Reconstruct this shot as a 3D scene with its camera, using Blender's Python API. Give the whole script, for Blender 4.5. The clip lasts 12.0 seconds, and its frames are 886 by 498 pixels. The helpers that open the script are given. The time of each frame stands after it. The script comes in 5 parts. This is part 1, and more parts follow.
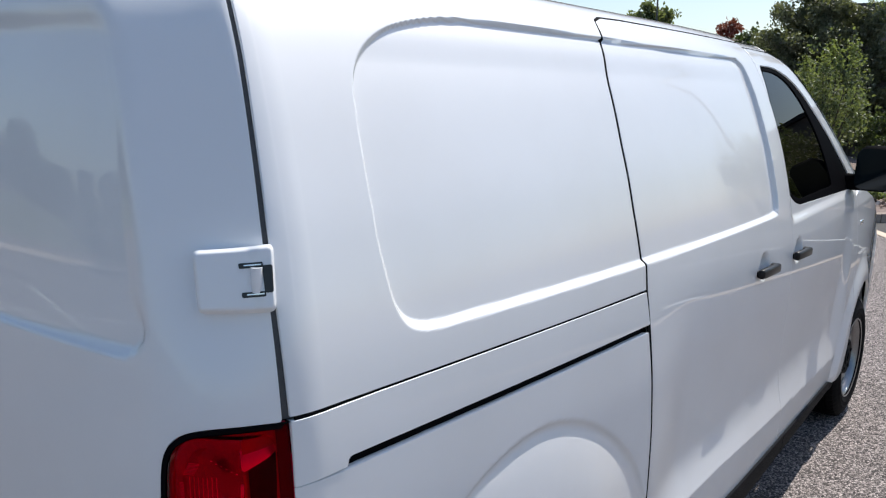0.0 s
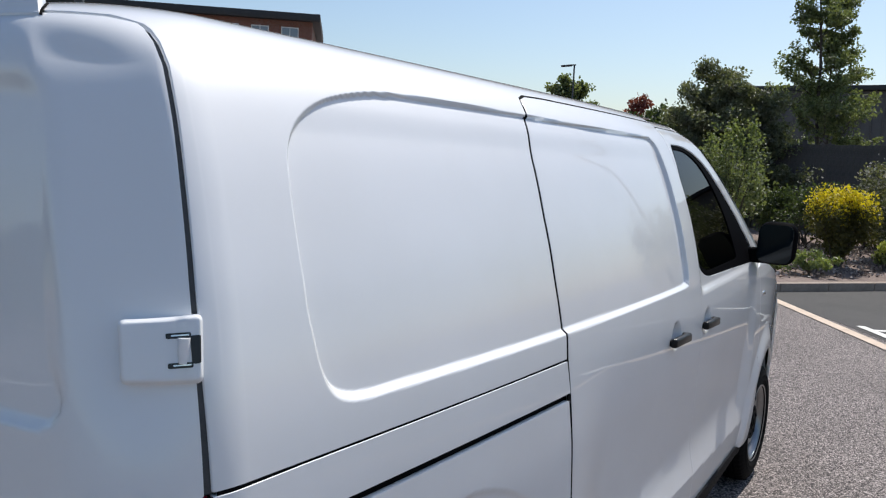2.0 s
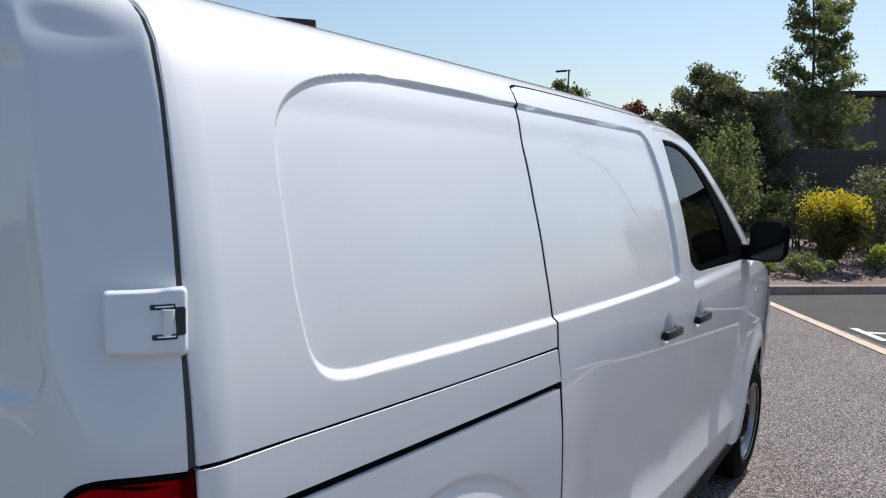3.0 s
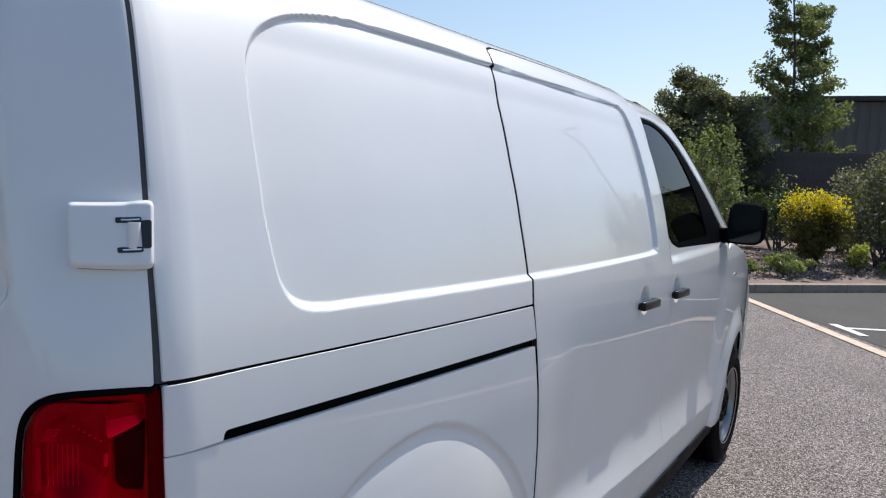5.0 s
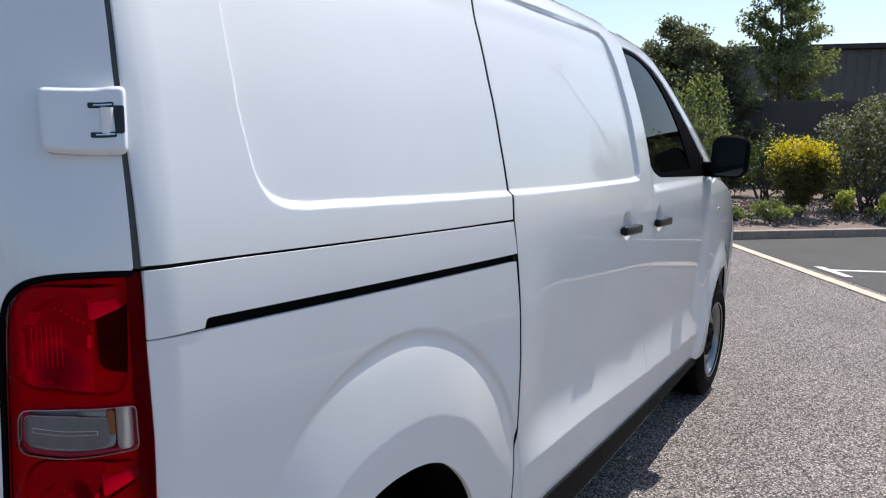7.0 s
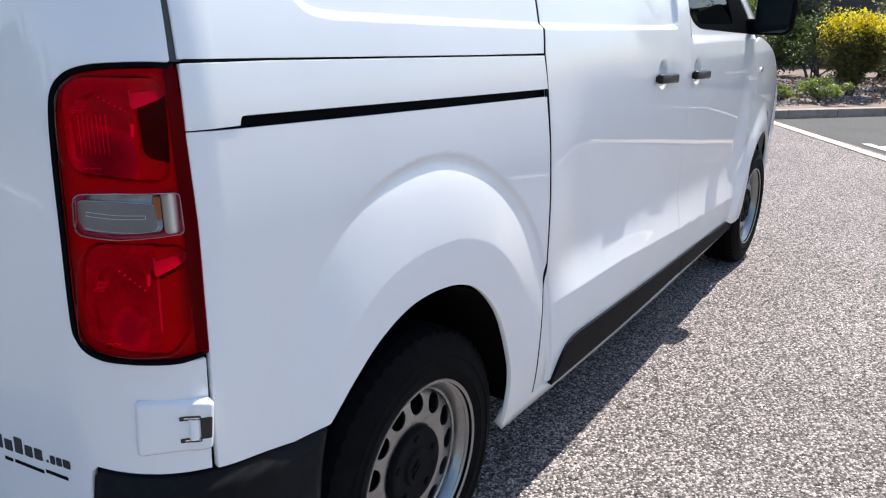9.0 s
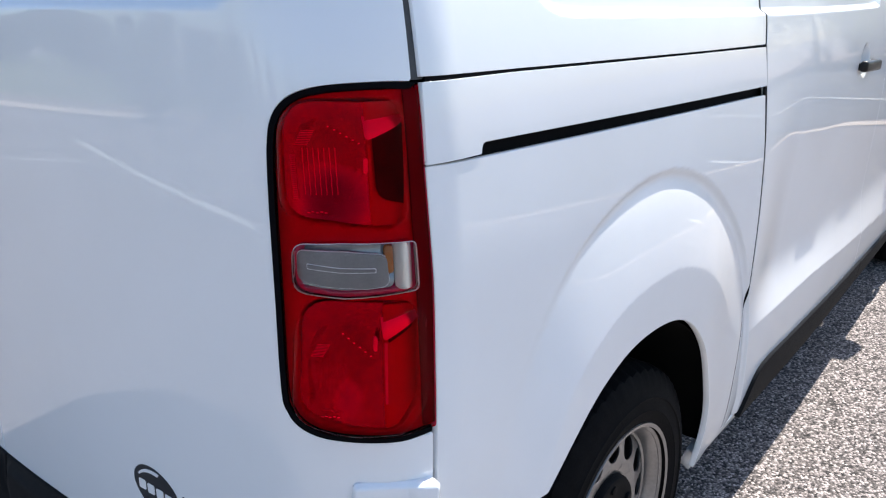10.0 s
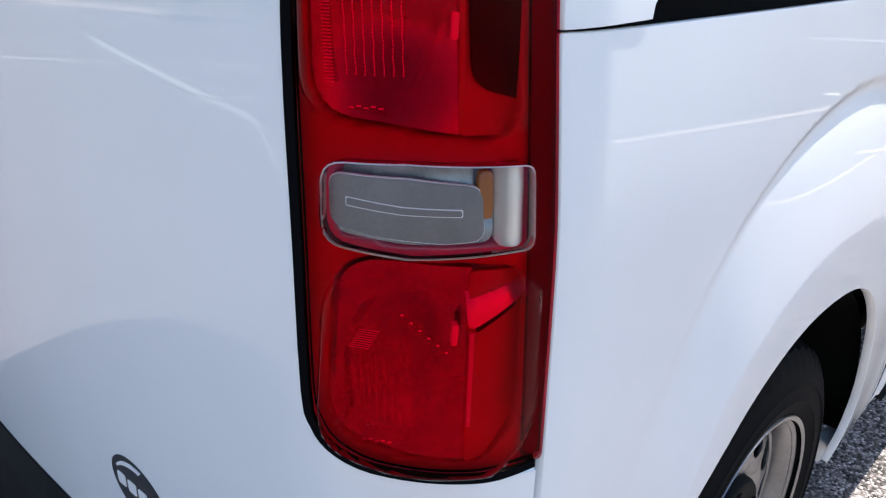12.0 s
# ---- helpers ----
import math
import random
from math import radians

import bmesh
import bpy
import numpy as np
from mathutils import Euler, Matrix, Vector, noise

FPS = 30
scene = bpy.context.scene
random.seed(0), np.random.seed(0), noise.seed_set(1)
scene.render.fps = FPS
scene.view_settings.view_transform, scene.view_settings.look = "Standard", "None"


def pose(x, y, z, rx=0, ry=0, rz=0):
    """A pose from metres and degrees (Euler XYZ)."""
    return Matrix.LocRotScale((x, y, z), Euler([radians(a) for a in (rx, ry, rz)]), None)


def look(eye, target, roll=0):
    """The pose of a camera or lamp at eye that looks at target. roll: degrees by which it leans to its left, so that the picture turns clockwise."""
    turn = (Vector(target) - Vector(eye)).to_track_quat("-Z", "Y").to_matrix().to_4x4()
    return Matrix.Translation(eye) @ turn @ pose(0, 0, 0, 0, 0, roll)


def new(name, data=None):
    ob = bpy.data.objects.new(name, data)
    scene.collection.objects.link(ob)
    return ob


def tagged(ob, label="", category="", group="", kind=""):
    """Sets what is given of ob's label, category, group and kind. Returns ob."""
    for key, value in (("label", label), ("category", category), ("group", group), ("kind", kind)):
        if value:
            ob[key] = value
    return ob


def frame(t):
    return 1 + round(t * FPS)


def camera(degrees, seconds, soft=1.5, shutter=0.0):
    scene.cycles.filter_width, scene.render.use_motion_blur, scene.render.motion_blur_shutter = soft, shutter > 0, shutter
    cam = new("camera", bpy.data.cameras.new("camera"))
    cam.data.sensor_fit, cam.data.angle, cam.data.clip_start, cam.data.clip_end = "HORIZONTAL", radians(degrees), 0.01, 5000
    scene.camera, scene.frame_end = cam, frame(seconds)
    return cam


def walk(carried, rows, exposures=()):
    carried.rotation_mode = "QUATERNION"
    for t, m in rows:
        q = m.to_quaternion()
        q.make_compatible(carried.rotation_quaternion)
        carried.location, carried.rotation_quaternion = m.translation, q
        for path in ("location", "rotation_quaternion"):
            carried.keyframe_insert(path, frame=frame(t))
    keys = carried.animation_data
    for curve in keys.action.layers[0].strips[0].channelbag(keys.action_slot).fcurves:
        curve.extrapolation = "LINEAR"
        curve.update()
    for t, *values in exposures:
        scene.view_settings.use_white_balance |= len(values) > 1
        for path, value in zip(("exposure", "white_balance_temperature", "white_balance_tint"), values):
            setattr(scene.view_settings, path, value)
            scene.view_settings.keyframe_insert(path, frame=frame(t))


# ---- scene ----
cam = camera(60.0, 12.0, soft=1.2)
PATH = [
    (0, (1.681, -0.475, 1.707), (0.441, 1.044, 1.312), 0.8),
    (0.5, (1.682, -0.538, 1.73), (0.511, 1.052, 1.41), 2.3),
    (1, (1.692, -0.534, 1.734), (0.572, 1.1, 1.461), 2.6),
    (1.5, (1.687, -0.512, 1.731), (0.586, 1.14, 1.49), 2.4),
    (2, (1.677, -0.499, 1.727), (0.587, 1.161, 1.494), 2.9),
    (2.5, (1.682, -0.495, 1.711), (0.597, 1.171, 1.49), 2.9),
    (3, (1.689, -0.493, 1.684), (0.608, 1.176, 1.466), 3.0),
    (5, (1.722, -0.49, 1.569), (0.672, 1.2, 1.368), 3.2),
    (5.5, (1.725, -0.481, 1.542), (0.687, 1.216, 1.334), 3.0),
    (6, (1.732, -0.485, 1.526), (0.706, 1.216, 1.298), 2.7),
    (6.5, (1.745, -0.49, 1.497), (0.723, 1.21, 1.242), 2.2),
    (8.5, (1.806, -0.535, 1.367), (0.786, 1.108, 0.858), 1.6),
    (9, (1.813, -0.545, 1.338), (0.751, 1.049, 0.763), 1.0),
    (9.5, (1.7, -0.58, 1.343), (0.561, 0.944, 0.726), 0.4),
    (10, (1.485, -0.496, 1.367), (0.264, 0.956, 0.732), -0.3),
    (10.5, (1.287, -0.328, 1.359), (0.003, 1.065, 0.716), -0.7),
    (11, (1.221, -0.251, 1.318), (-0.101, 1.095, 0.654), -0.8),
    (11.5, (1.211, -0.25, 1.287), (-0.096, 1.068, 0.543), -0.2),
    (12, (1.22, -0.263, 1.256), (-0.055, 1.036, 0.427), 0.9),
]
# the clip's camera brightens as it leaves the sky: seconds, stops
LIGHT = [(0.0, 0.37), (0.5, 0.23), (1.0, 0.14), (3.0, 0.14), (5.0, 0.21), (6.5, 0.34), (8.5, 0.79), (9.0, 1.00), (9.5, 1.11), (10.0, 1.20), (10.5, 1.24), (11.0, 1.27), (12.0, 1.42)]
walk(cam, [(t, look(eye, target, roll)) for t, eye, target, roll in PATH], LIGHT)

# ---- sky, sun, exposure ----
SUN_WAY = Vector((0.097, 0.92, 1.40)).normalized()
world = bpy.data.worlds.new("sky")
scene.world = world
world.use_nodes = True
sky = world.node_tree.nodes.new("ShaderNodeTexSky")
sky.sky_type, sky.sun_disc = "NISHITA", False
sky.sun_elevation, sky.sun_rotation = math.asin(SUN_WAY.z), math.atan2(SUN_WAY.x, SUN_WAY.y)
sky.air_density, sky.dust_density, sky.ozone_density = 1.15, 1.3, 3.4
world.node_tree.links.new(sky.outputs[0], world.node_tree.nodes["Background"].inputs[0])
world.node_tree.nodes["Background"].inputs[1].default_value = 0.118
sun = new("sun", bpy.data.lights.new("sun", "SUN"))
sun.data.energy, sun.data.angle, sun.data.color = 4.8, radians(0.53), (1.0, 0.955, 0.89)
sun.matrix_world = look(SUN_WAY * 60, (0, 0, 0))
scene.view_settings.exposure = 0.0

# ---- materials ----
def material(name, colour, rough=0.5, metal=0.0, coat=0.0, ior=1.5):
    m = bpy.data.materials.new(name)
    m.use_nodes = True
    b = m.node_tree.nodes["Principled BSDF"]
    b.inputs["Base Color"].default_value = (*colour, 1)
    b.inputs["Roughness"].default_value = rough
    b.inputs["Metallic"].default_value = metal
    b.inputs["Coat Weight"].default_value = coat
    b.inputs["Coat Roughness"].default_value = 0.03
    b.inputs["IOR"].default_value = ior
    return m


def node(m, kind, **values):
    n = m.node_tree.nodes.new(kind)
    for key, value in values.items():
        n.inputs[key.replace("_", " ")].default_value = value
    return n


def join(m, a, b):
    m.node_tree.links.new(a, b)


def place_of(m, scale=1.0, generated=False):
    c = m.node_tree.nodes.new("ShaderNodeTexCoord")
    return c.outputs["Generated" if generated else "Object"]


def noise_of(m, scale, detail=4.0, rough=0.55):
    n = node(m, "ShaderNodeTexNoise", Scale=scale, Detail=detail, Roughness=rough)
    join(m, place_of(m), n.inputs["Vector"])
    return n.outputs["Fac"]


def ramp_of(m, fac, stops):
    r = m.node_tree.nodes.new("ShaderNodeValToRGB")
    while len(r.color_ramp.elements) < len(stops):
        r.color_ramp.elements.new(0.5)
    for e, (at, colour) in zip(r.color_ramp.elements, stops):
        e.position, e.color = at, (*colour, 1)
    join(m, fac, r.inputs[0])
    return r.outputs[0]


def mixed(m, a, b, fac, mode="MIX"):
    n = m.node_tree.nodes.new("ShaderNodeMix")
    n.data_type, n.blend_type = "RGBA", mode
    for socket, value in ((n.inputs[6], a), (n.inputs[7], b), (n.inputs[0], fac)):
        if isinstance(value, (int, float)):
            socket.default_value = value
        elif isinstance(value, tuple):
            socket.default_value = (*value, 1)
        else:
            join(m, value, socket)
    return n.outputs[2]


def paint_colour(m, colour):
    join(m, colour, m.node_tree.nodes["Principled BSDF"].inputs["Base Color"])


def relief(m, height, strength, distance):
    b = node(m, "ShaderNodeBump", Strength=strength, Distance=distance)
    join(m, height, b.inputs["Height"])
    join(m, b.outputs[0], m.node_tree.nodes["Principled BSDF"].inputs["Normal"])


def varied(name, low, high, scale, rough=0.8, bump=0.0, bump_scale=200.0, **more):
    """A surface whose colour wanders between two colours, with a fine grain."""
    m = material(name, high, rough, **more)
    broad, fine = noise_of(m, scale, 5), noise_of(m, scale * 14, 3)
    paint_colour(m, mixed(m, ramp_of(m, broad, [(0.3, low), (0.7, high)]), ramp_of(m, fine, [(0.3, low), (0.7, high)]), 0.4))
    if bump:
        relief(m, noise_of(m, bump_scale, 3), 0.6, bump)
    return m


WHITE = material("white_paint", (0.80, 0.81, 0.82), 0.42, coat=1.0)
paint_colour(WHITE, mixed(WHITE, (0.80, 0.81, 0.825), (0.765, 0.77, 0.775), ramp_of(WHITE, noise_of(WHITE, 2.3, 6), [(0.42, (0, 0, 0)), (0.75, (1, 1, 1))])))
BLACK_GAP = material("shut_line_black", (0.004, 0.004, 0.0045), 0.9, ior=1.15)
SEAL = varied("grey_rubber_seal", (0.05, 0.05, 0.052), (0.09, 0.09, 0.092), 40, 0.6)
PLASTIC = varied("black_grained_plastic", (0.007, 0.0073, 0.0085), (0.013, 0.0135, 0.015), 6, 0.62, 0.0006, 900, ior=1.16)
GLOSS_BLACK = material("satin_black_plastic", (0.010, 0.010, 0.011), 0.30, coat=0.1)
TRIM_BLACK = material("soft_black_trim", (0.005, 0.005, 0.006), 0.6, ior=1.04)
HANDLE = material("moulded_black_plastic", (0.007, 0.007, 0.008), 0.38, coat=0.12, ior=1.3)
CHROME = material("bright_metal", (0.75, 0.75, 0.76), 0.18, 1.0)
STEEL = varied("silver_wheel_paint", (0.22, 0.224, 0.228), (0.33, 0.334, 0.338), 9, 0.3, metal=0.9)
HUB = varied("dark_grey_cap_plastic", (0.004, 0.0042, 0.0046), (0.008, 0.0082, 0.009), 12, 0.65, ior=1.15)
TYRE = varied("tyre_rubber", (0.0025, 0.0025, 0.003), (0.007, 0.007, 0.0075), 14, 0.75, 0.0006, 500, ior=1.14)
LINER = varied("wheel_arch_liner", (0.003, 0.003, 0.003), (0.006, 0.006, 0.006), 9, 0.95, ior=1.2)
INK = material("decal_black", (0.012, 0.013, 0.015), 0.4, coat=0.6)
DECAL_WHITE = material("decal_white", (0.8, 0.8, 0.8), 0.4, coat=0.6)


def tinted_lens(name, colour, gloss, ior=1.5):
    """A thin moulded lens: tinted, see-through, with a sharp shine on top."""
    m = bpy.data.materials.new(name)
    m.use_nodes = True
    t = m.node_tree
    t.nodes.remove(t.nodes["Principled BSDF"])
    clear, shine, mix = t.nodes.new("ShaderNodeBsdfTransparent"), t.nodes.new("ShaderNodeBsdfGlossy"), t.nodes.new("ShaderNodeMixShader")
    clear.inputs[0].default_value = (*colour, 1)
    shine.inputs["Roughness"].default_value = gloss
    fresnel = t.nodes.new("ShaderNodeFresnel")
    fresnel.inputs[0].default_value = ior
    t.links.new(fresnel.outputs[0], mix.inputs[0])
    t.links.new(clear.outputs[0], mix.inputs[1])
    t.links.new(shine.outputs[0], mix.inputs[2])
    t.links.new(mix.outputs[0], t.nodes["Material Output"].inputs[0])
    return m


RED_LENS = tinted_lens("red_lens", (0.985, 0.014, 0.125), 0.02, 1.11)
CLEAR_LENS = tinted_lens("clear_lens", (0.94, 0.94, 0.94), 0.02, 1.3)
TINTED_GLASS = tinted_lens("tinted_window_glass", (0.10, 0.12, 0.115), 0.01, 1.25)
RED_BOWL = varied("bright_reflector_bowl", (0.24, 0.21, 0.22), (0.38, 0.33, 0.34), 40, 0.17, metal=0.92)
FACET = varied("polished_reflector_facet", (0.80, 0.72, 0.74), (0.90, 0.84, 0.86), 40, 0.28, metal=0.7)
LAMP_BACK = varied("red_lamp_housing", (0.34, 0.012, 0.05), (0.48, 0.016, 0.07), 30, 0.3)
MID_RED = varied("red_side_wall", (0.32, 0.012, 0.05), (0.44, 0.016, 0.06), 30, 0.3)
# near-black red: the shade inside the lamp chambers, given as colour
DEEP_RED = varied("deep_red_chamber_shade", (0.02, 0.002, 0.004), (0.045, 0.005, 0.008), 45, 0.35, ior=1.1)
GLINT = material("pale_lamp_glint", (0.90, 0.86, 0.86), 0.12, coat=0.5)
DARK_RED = material("dark_red_housing", (0.045, 0.004, 0.010), 0.2)
PALE_END = material("cream_lamp_wall", (0.84, 0.81, 0.73), 0.2, 0.25)
PALE_EDGE = material("pale_moulded_edge", (0.86, 0.85, 0.86), 0.25)
DARK_BOWL = varied("grey_chamber_wall", (0.14, 0.147, 0.16), (0.34, 0.355, 0.38), 60, 0.2, metal=0.5)
GREY_BOWL = varied("grey_lamp_insert", (0.15, 0.144, 0.147), (0.22, 0.212, 0.216), 25, 0.42)
SMOKED = varied("smoked_reflector", (0.30, 0.08, 0.11), (0.44, 0.12, 0.16), 60, 0.24, metal=0.8)
OPTIC = material("clear_moulded_optic", (0.66, 0.60, 0.60), 0.15, coat=0.5)
AMBER = material("amber_bulb", (0.30, 0.085, 0.010), 0.2)
MIRROR = material("mirror_glass", (0.006, 0.010, 0.013), 0.03, ior=1.38)

TARMAC = material("chipped_tarmac", (0.12, 0.12, 0.12), 0.9)
chips = node(TARMAC, "ShaderNodeTexVoronoi", Scale=135.0)
join(TARMAC, place_of(TARMAC), chips.inputs["Vector"])
grain = ramp_of(TARMAC, chips.outputs["Color"], [(0.1, (0.014, 0.012, 0.0115)), (0.45, (0.165, 0.140, 0.132)), (0.9, (0.78, 0.68, 0.645))])
broad = ramp_of(TARMAC, noise_of(TARMAC, 0.7, 6), [(0.3, (0.75, 0.75, 0.75)), (0.7, (1.0, 1.0, 1.0))])
gaps = ramp_of(TARMAC, chips.outputs["Distance"], [(0.25, (1, 1, 1)), (0.65, (0.35, 0.35, 0.35))])
paint_colour(TARMAC, mixed(TARMAC, mixed(TARMAC, grain, broad, 1.0, "MULTIPLY"), gaps, 0.8, "MULTIPLY"))
relief(TARMAC, chips.outputs["Distance"], 1.0, -0.006)
BAY = material("fine_dark_asphalt", (0.06, 0.06, 0.06), 0.9)
paint_colour(BAY, mixed(BAY, ramp_of(BAY, noise_of(BAY, 160, 2), [(0.35, (0.012, 0.012, 0.012)), (0.7, (0.10, 0.096, 0.092))]), ramp_of(BAY, noise_of(BAY, 1.1, 6), [(0.3, (0.028, 0.027, 0.026)), (0.7, (0.055, 0.052, 0.050))]), 0.5))
relief(BAY, noise_of(BAY, 160, 2), 0.6, 0.003)
CONCRETE = varied("pale_concrete", (0.42, 0.33, 0.25), (0.62, 0.51, 0.41), 5, 0.9, 0.002, 60)
KERB = varied("grey_kerb_concrete", (0.19, 0.15, 0.122), (0.36, 0.29, 0.24), 7, 0.9, 0.002, 60)
LINE = varied("worn_white_line", (0.50, 0.49, 0.46), (0.72, 0.71, 0.68), 7, 0.8, 0.002, 120)


def leafy(name, dark, light, rough=0.55, blossom=None):
    """Leaves that differ one by one, from shade to light green."""
    m = material(name, light, rough)
    g = m.node_tree.nodes.new("ShaderNodeNewGeometry")
    paint_colour(m, ramp_of(m, g.outputs["Random Per Island"], [(0.0, dark), (0.55, tuple((a + b) / 2 for a, b in zip(dark, light))), (0.86, light)] + ([(0.88, blossom), (1.0, blossom)] if blossom else [(1.0, light)])))
    b = m.node_tree.nodes["Principled BSDF"]
    t = m.node_tree.nodes.new("ShaderNodeBsdfTranslucent")
    t.inputs[0].default_value = (light[0] * 1.2, light[1] * 1.3, light[2] * 0.6, 1)
    mix = m.node_tree.nodes.new("ShaderNodeMixShader")
    mix.inputs[0].default_value = 0.3
    join(m, b.outputs[0], mix.inputs[1])
    join(m, t.outputs[0], mix.inputs[2])
    join(m, mix.outputs[0], m.node_tree.nodes["Material Output"].inputs[0])
    return m


LEAF_TREE = leafy("broad_green_leaf", (0.03, 0.045, 0.020), (0.22, 0.25, 0.12))
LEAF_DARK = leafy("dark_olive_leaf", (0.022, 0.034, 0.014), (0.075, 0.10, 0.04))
LEAF_CONIFER = leafy("deep_green_needle", (0.010, 0.016, 0.009), (0.036, 0.048, 0.024))
LEAF_OLIVE = leafy("olive_leaf", (0.035, 0.042, 0.026), (0.18, 0.19, 0.12))
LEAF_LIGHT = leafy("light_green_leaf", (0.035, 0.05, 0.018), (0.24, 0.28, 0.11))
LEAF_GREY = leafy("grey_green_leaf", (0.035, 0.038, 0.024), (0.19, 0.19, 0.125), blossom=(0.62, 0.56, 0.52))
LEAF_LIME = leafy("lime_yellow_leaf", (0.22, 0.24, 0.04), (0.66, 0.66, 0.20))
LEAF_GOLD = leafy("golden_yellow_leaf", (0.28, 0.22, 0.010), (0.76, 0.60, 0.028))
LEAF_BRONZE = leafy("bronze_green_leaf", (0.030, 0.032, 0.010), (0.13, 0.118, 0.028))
LEAF_RED = leafy("copper_red_leaf", (0.10, 0.022, 0.018), (0.24, 0.06, 0.045))
BARK = varied("rough_bark", (0.05, 0.042, 0.034), (0.12, 0.10, 0.085), 9, 0.95, 0.01, 40)
MULCH = varied("bark_mulch", (0.08, 0.058, 0.048), (0.25, 0.19, 0.165), 3, 0.95, 0.02, 30)
CHIP = material("mulch_chip", (0.25, 0.2, 0.17), 0.95)
gchip = CHIP.node_tree.nodes.new("ShaderNodeNewGeometry")
paint_colour(CHIP, ramp_of(CHIP, gchip.outputs["Random Per Island"], [(0.0, (0.07, 0.05, 0.04)), (0.5, (0.32, 0.25, 0.22)), (1.0, (0.62, 0.55, 0.50))]))
BOARD = varied("weathered_dark_board", (0.055, 0.050, 0.046), (0.125, 0.113, 0.105), 2.2, 0.95, 0.003, 50)
CLADDING = varied("brown_metal_cladding", (0.085, 0.076, 0.070), (0.125, 0.112, 0.103), 1.0, 0.6)
FASCIA = varied("dark_fascia", (0.02, 0.02, 0.022), (0.035, 0.034, 0.036), 3, 0.6)
BRICK = material("red_brown_brick", (0.2, 0.08, 0.05), 0.9)
courses = node(BRICK, "ShaderNodeTexBrick", Scale=1.0)
courses.inputs["Color1"].default_value, courses.inputs["Color2"].default_value, courses.inputs["Mortar"].default_value = (0.17, 0.062, 0.042, 1), (0.24, 0.095, 0.062, 1), (0.22, 0.17, 0.14, 1)
courses.inputs["Brick Width"].default_value, courses.inputs["Row Height"].default_value, courses.inputs["Mortar Size"].default_value = 0.225, 0.075, 0.006
swap = node(BRICK, "ShaderNodeMapping")
swap.inputs["Rotation"].default_value = (radians(90), 0, 0)
join(BRICK, place_of(BRICK), swap.inputs["Vector"])
join(BRICK, swap.outputs[0], courses.inputs["Vector"])
paint_colour(BRICK, courses.outputs["Color"])
PANE = material("far_window_glass", (0.20, 0.24, 0.28), 0.06, coat=0.5)
FRAME_WHITE = varied("white_window_frame", (0.62, 0.62, 0.60), (0.72, 0.72, 0.70), 4, 0.5)
GALVANISED = varied("dark_grey_column_paint", (0.035, 0.037, 0.04), (0.06, 0.062, 0.066), 6, 0.5)
GRASS = varied("dry_grass", (0.06, 0.075, 0.025), (0.13, 0.14, 0.055), 3, 0.95, 0.02, 40)
 
# profile of the body side: half width and height, from the sill to the roof's middle
PROFILE_W = np.array([0.880, 0.925, 0.943, 0.955, 0.961, 0.9605, 0.951, 0.938, 0.898, 0.852, 0.811, 0.765, 0.736, 0.700, 0.650, 0.58, 0.45, 0.25, 0.0])
PROFILE_Z = np.array([0.200, 0.290, 0.400, 0.600, 0.860, 1.000, 1.180, 1.300, 1.500, 1.650, 1.754, 1.840, 1.875, 1.905, 1.930, 1.949, 1.966, 1.978, 1.982])
REAR_Z = [0.2, 0.65, 1.10, 1.30, 1.50, 1.65, 1.76, 1.84, 1.885, 1.91, 1.935, 1.96, 1.982]
REAR_Y = [0.0, 0.0, 0.005, 0.012, 0.024, 0.037, 0.049, 0.062, 0.080, 0.105, 0.165, 0.28, 0.62]
RADIUS, TURN_END = 0.19, math.radians(81.5)
ARC = RADIUS * TURN_END


def slopes(xs, ys):
    """Slopes of a smooth curve through the points that never overshoots."""
    h, d = np.diff(xs), np.diff(ys) / np.diff(xs)
    m = np.zeros(len(xs))
    m[0], m[-1] = d[0], d[-1]
    for i in range(1, len(xs) - 1):
        if d[i - 1] * d[i] > 0:
            m[i] = 3 * (h[i - 1] + h[i]) / ((2 * h[i] + h[i - 1]) / d[i - 1] + (h[i] + 2 * h[i - 1]) / d[i])
    return m


def curve(xs, ys):
    xs, ys = np.asarray(xs, float), np.asarray(ys, float)
    m = slopes(xs, ys)

    def value(x):
        i = np.clip(np.searchsorted(xs, x) - 1, 0, len(xs) - 2)
        h = xs[i + 1] - xs[i]
        t = np.clip((x - xs[i]) / h, -0.5, 1.5)
        return ((2 * t**3 - 3 * t**2 + 1) * ys[i] + (t**3 - 2 * t**2 + t) * h * m[i]
                + (3 * t**2 - 2 * t**3) * ys[i + 1] + (t**3 - t**2) * h * m[i + 1])
    return value


PROFILE_V = np.concatenate([[0], np.cumsum(np.hypot(np.diff(PROFILE_W), np.diff(PROFILE_Z)))]) + 0.2
w_of, z_of, rear_of = curve(PROFILE_V, PROFILE_W), curve(PROFILE_V, PROFILE_Z), curve(REAR_Z, REAR_Y)
V_TABLE = np.linspace(PROFILE_V[0], PROFILE_V[-1], 2000)
Z_TABLE = z_of(V_TABLE)


def v_at(z):
    return np.interp(z, Z_TABLE, V_TABLE)


def side_taper(y, z):
    rear = np.clip((1.2 - y) / 1.1, 0, None) ** 2 * -0.02
    k = 0.02 + 0.03 * np.clip((z - 1.2) / 0.6, 0, 1)
    nose = -0.03 * np.clip((y - 3.6) / 0.8, 0, 1.3) ** 2
    return rear + nose - k * (np.sqrt(1 + (np.clip(y - 1.7, 0, None) / 0.9) ** 2) - 1) * 1.8


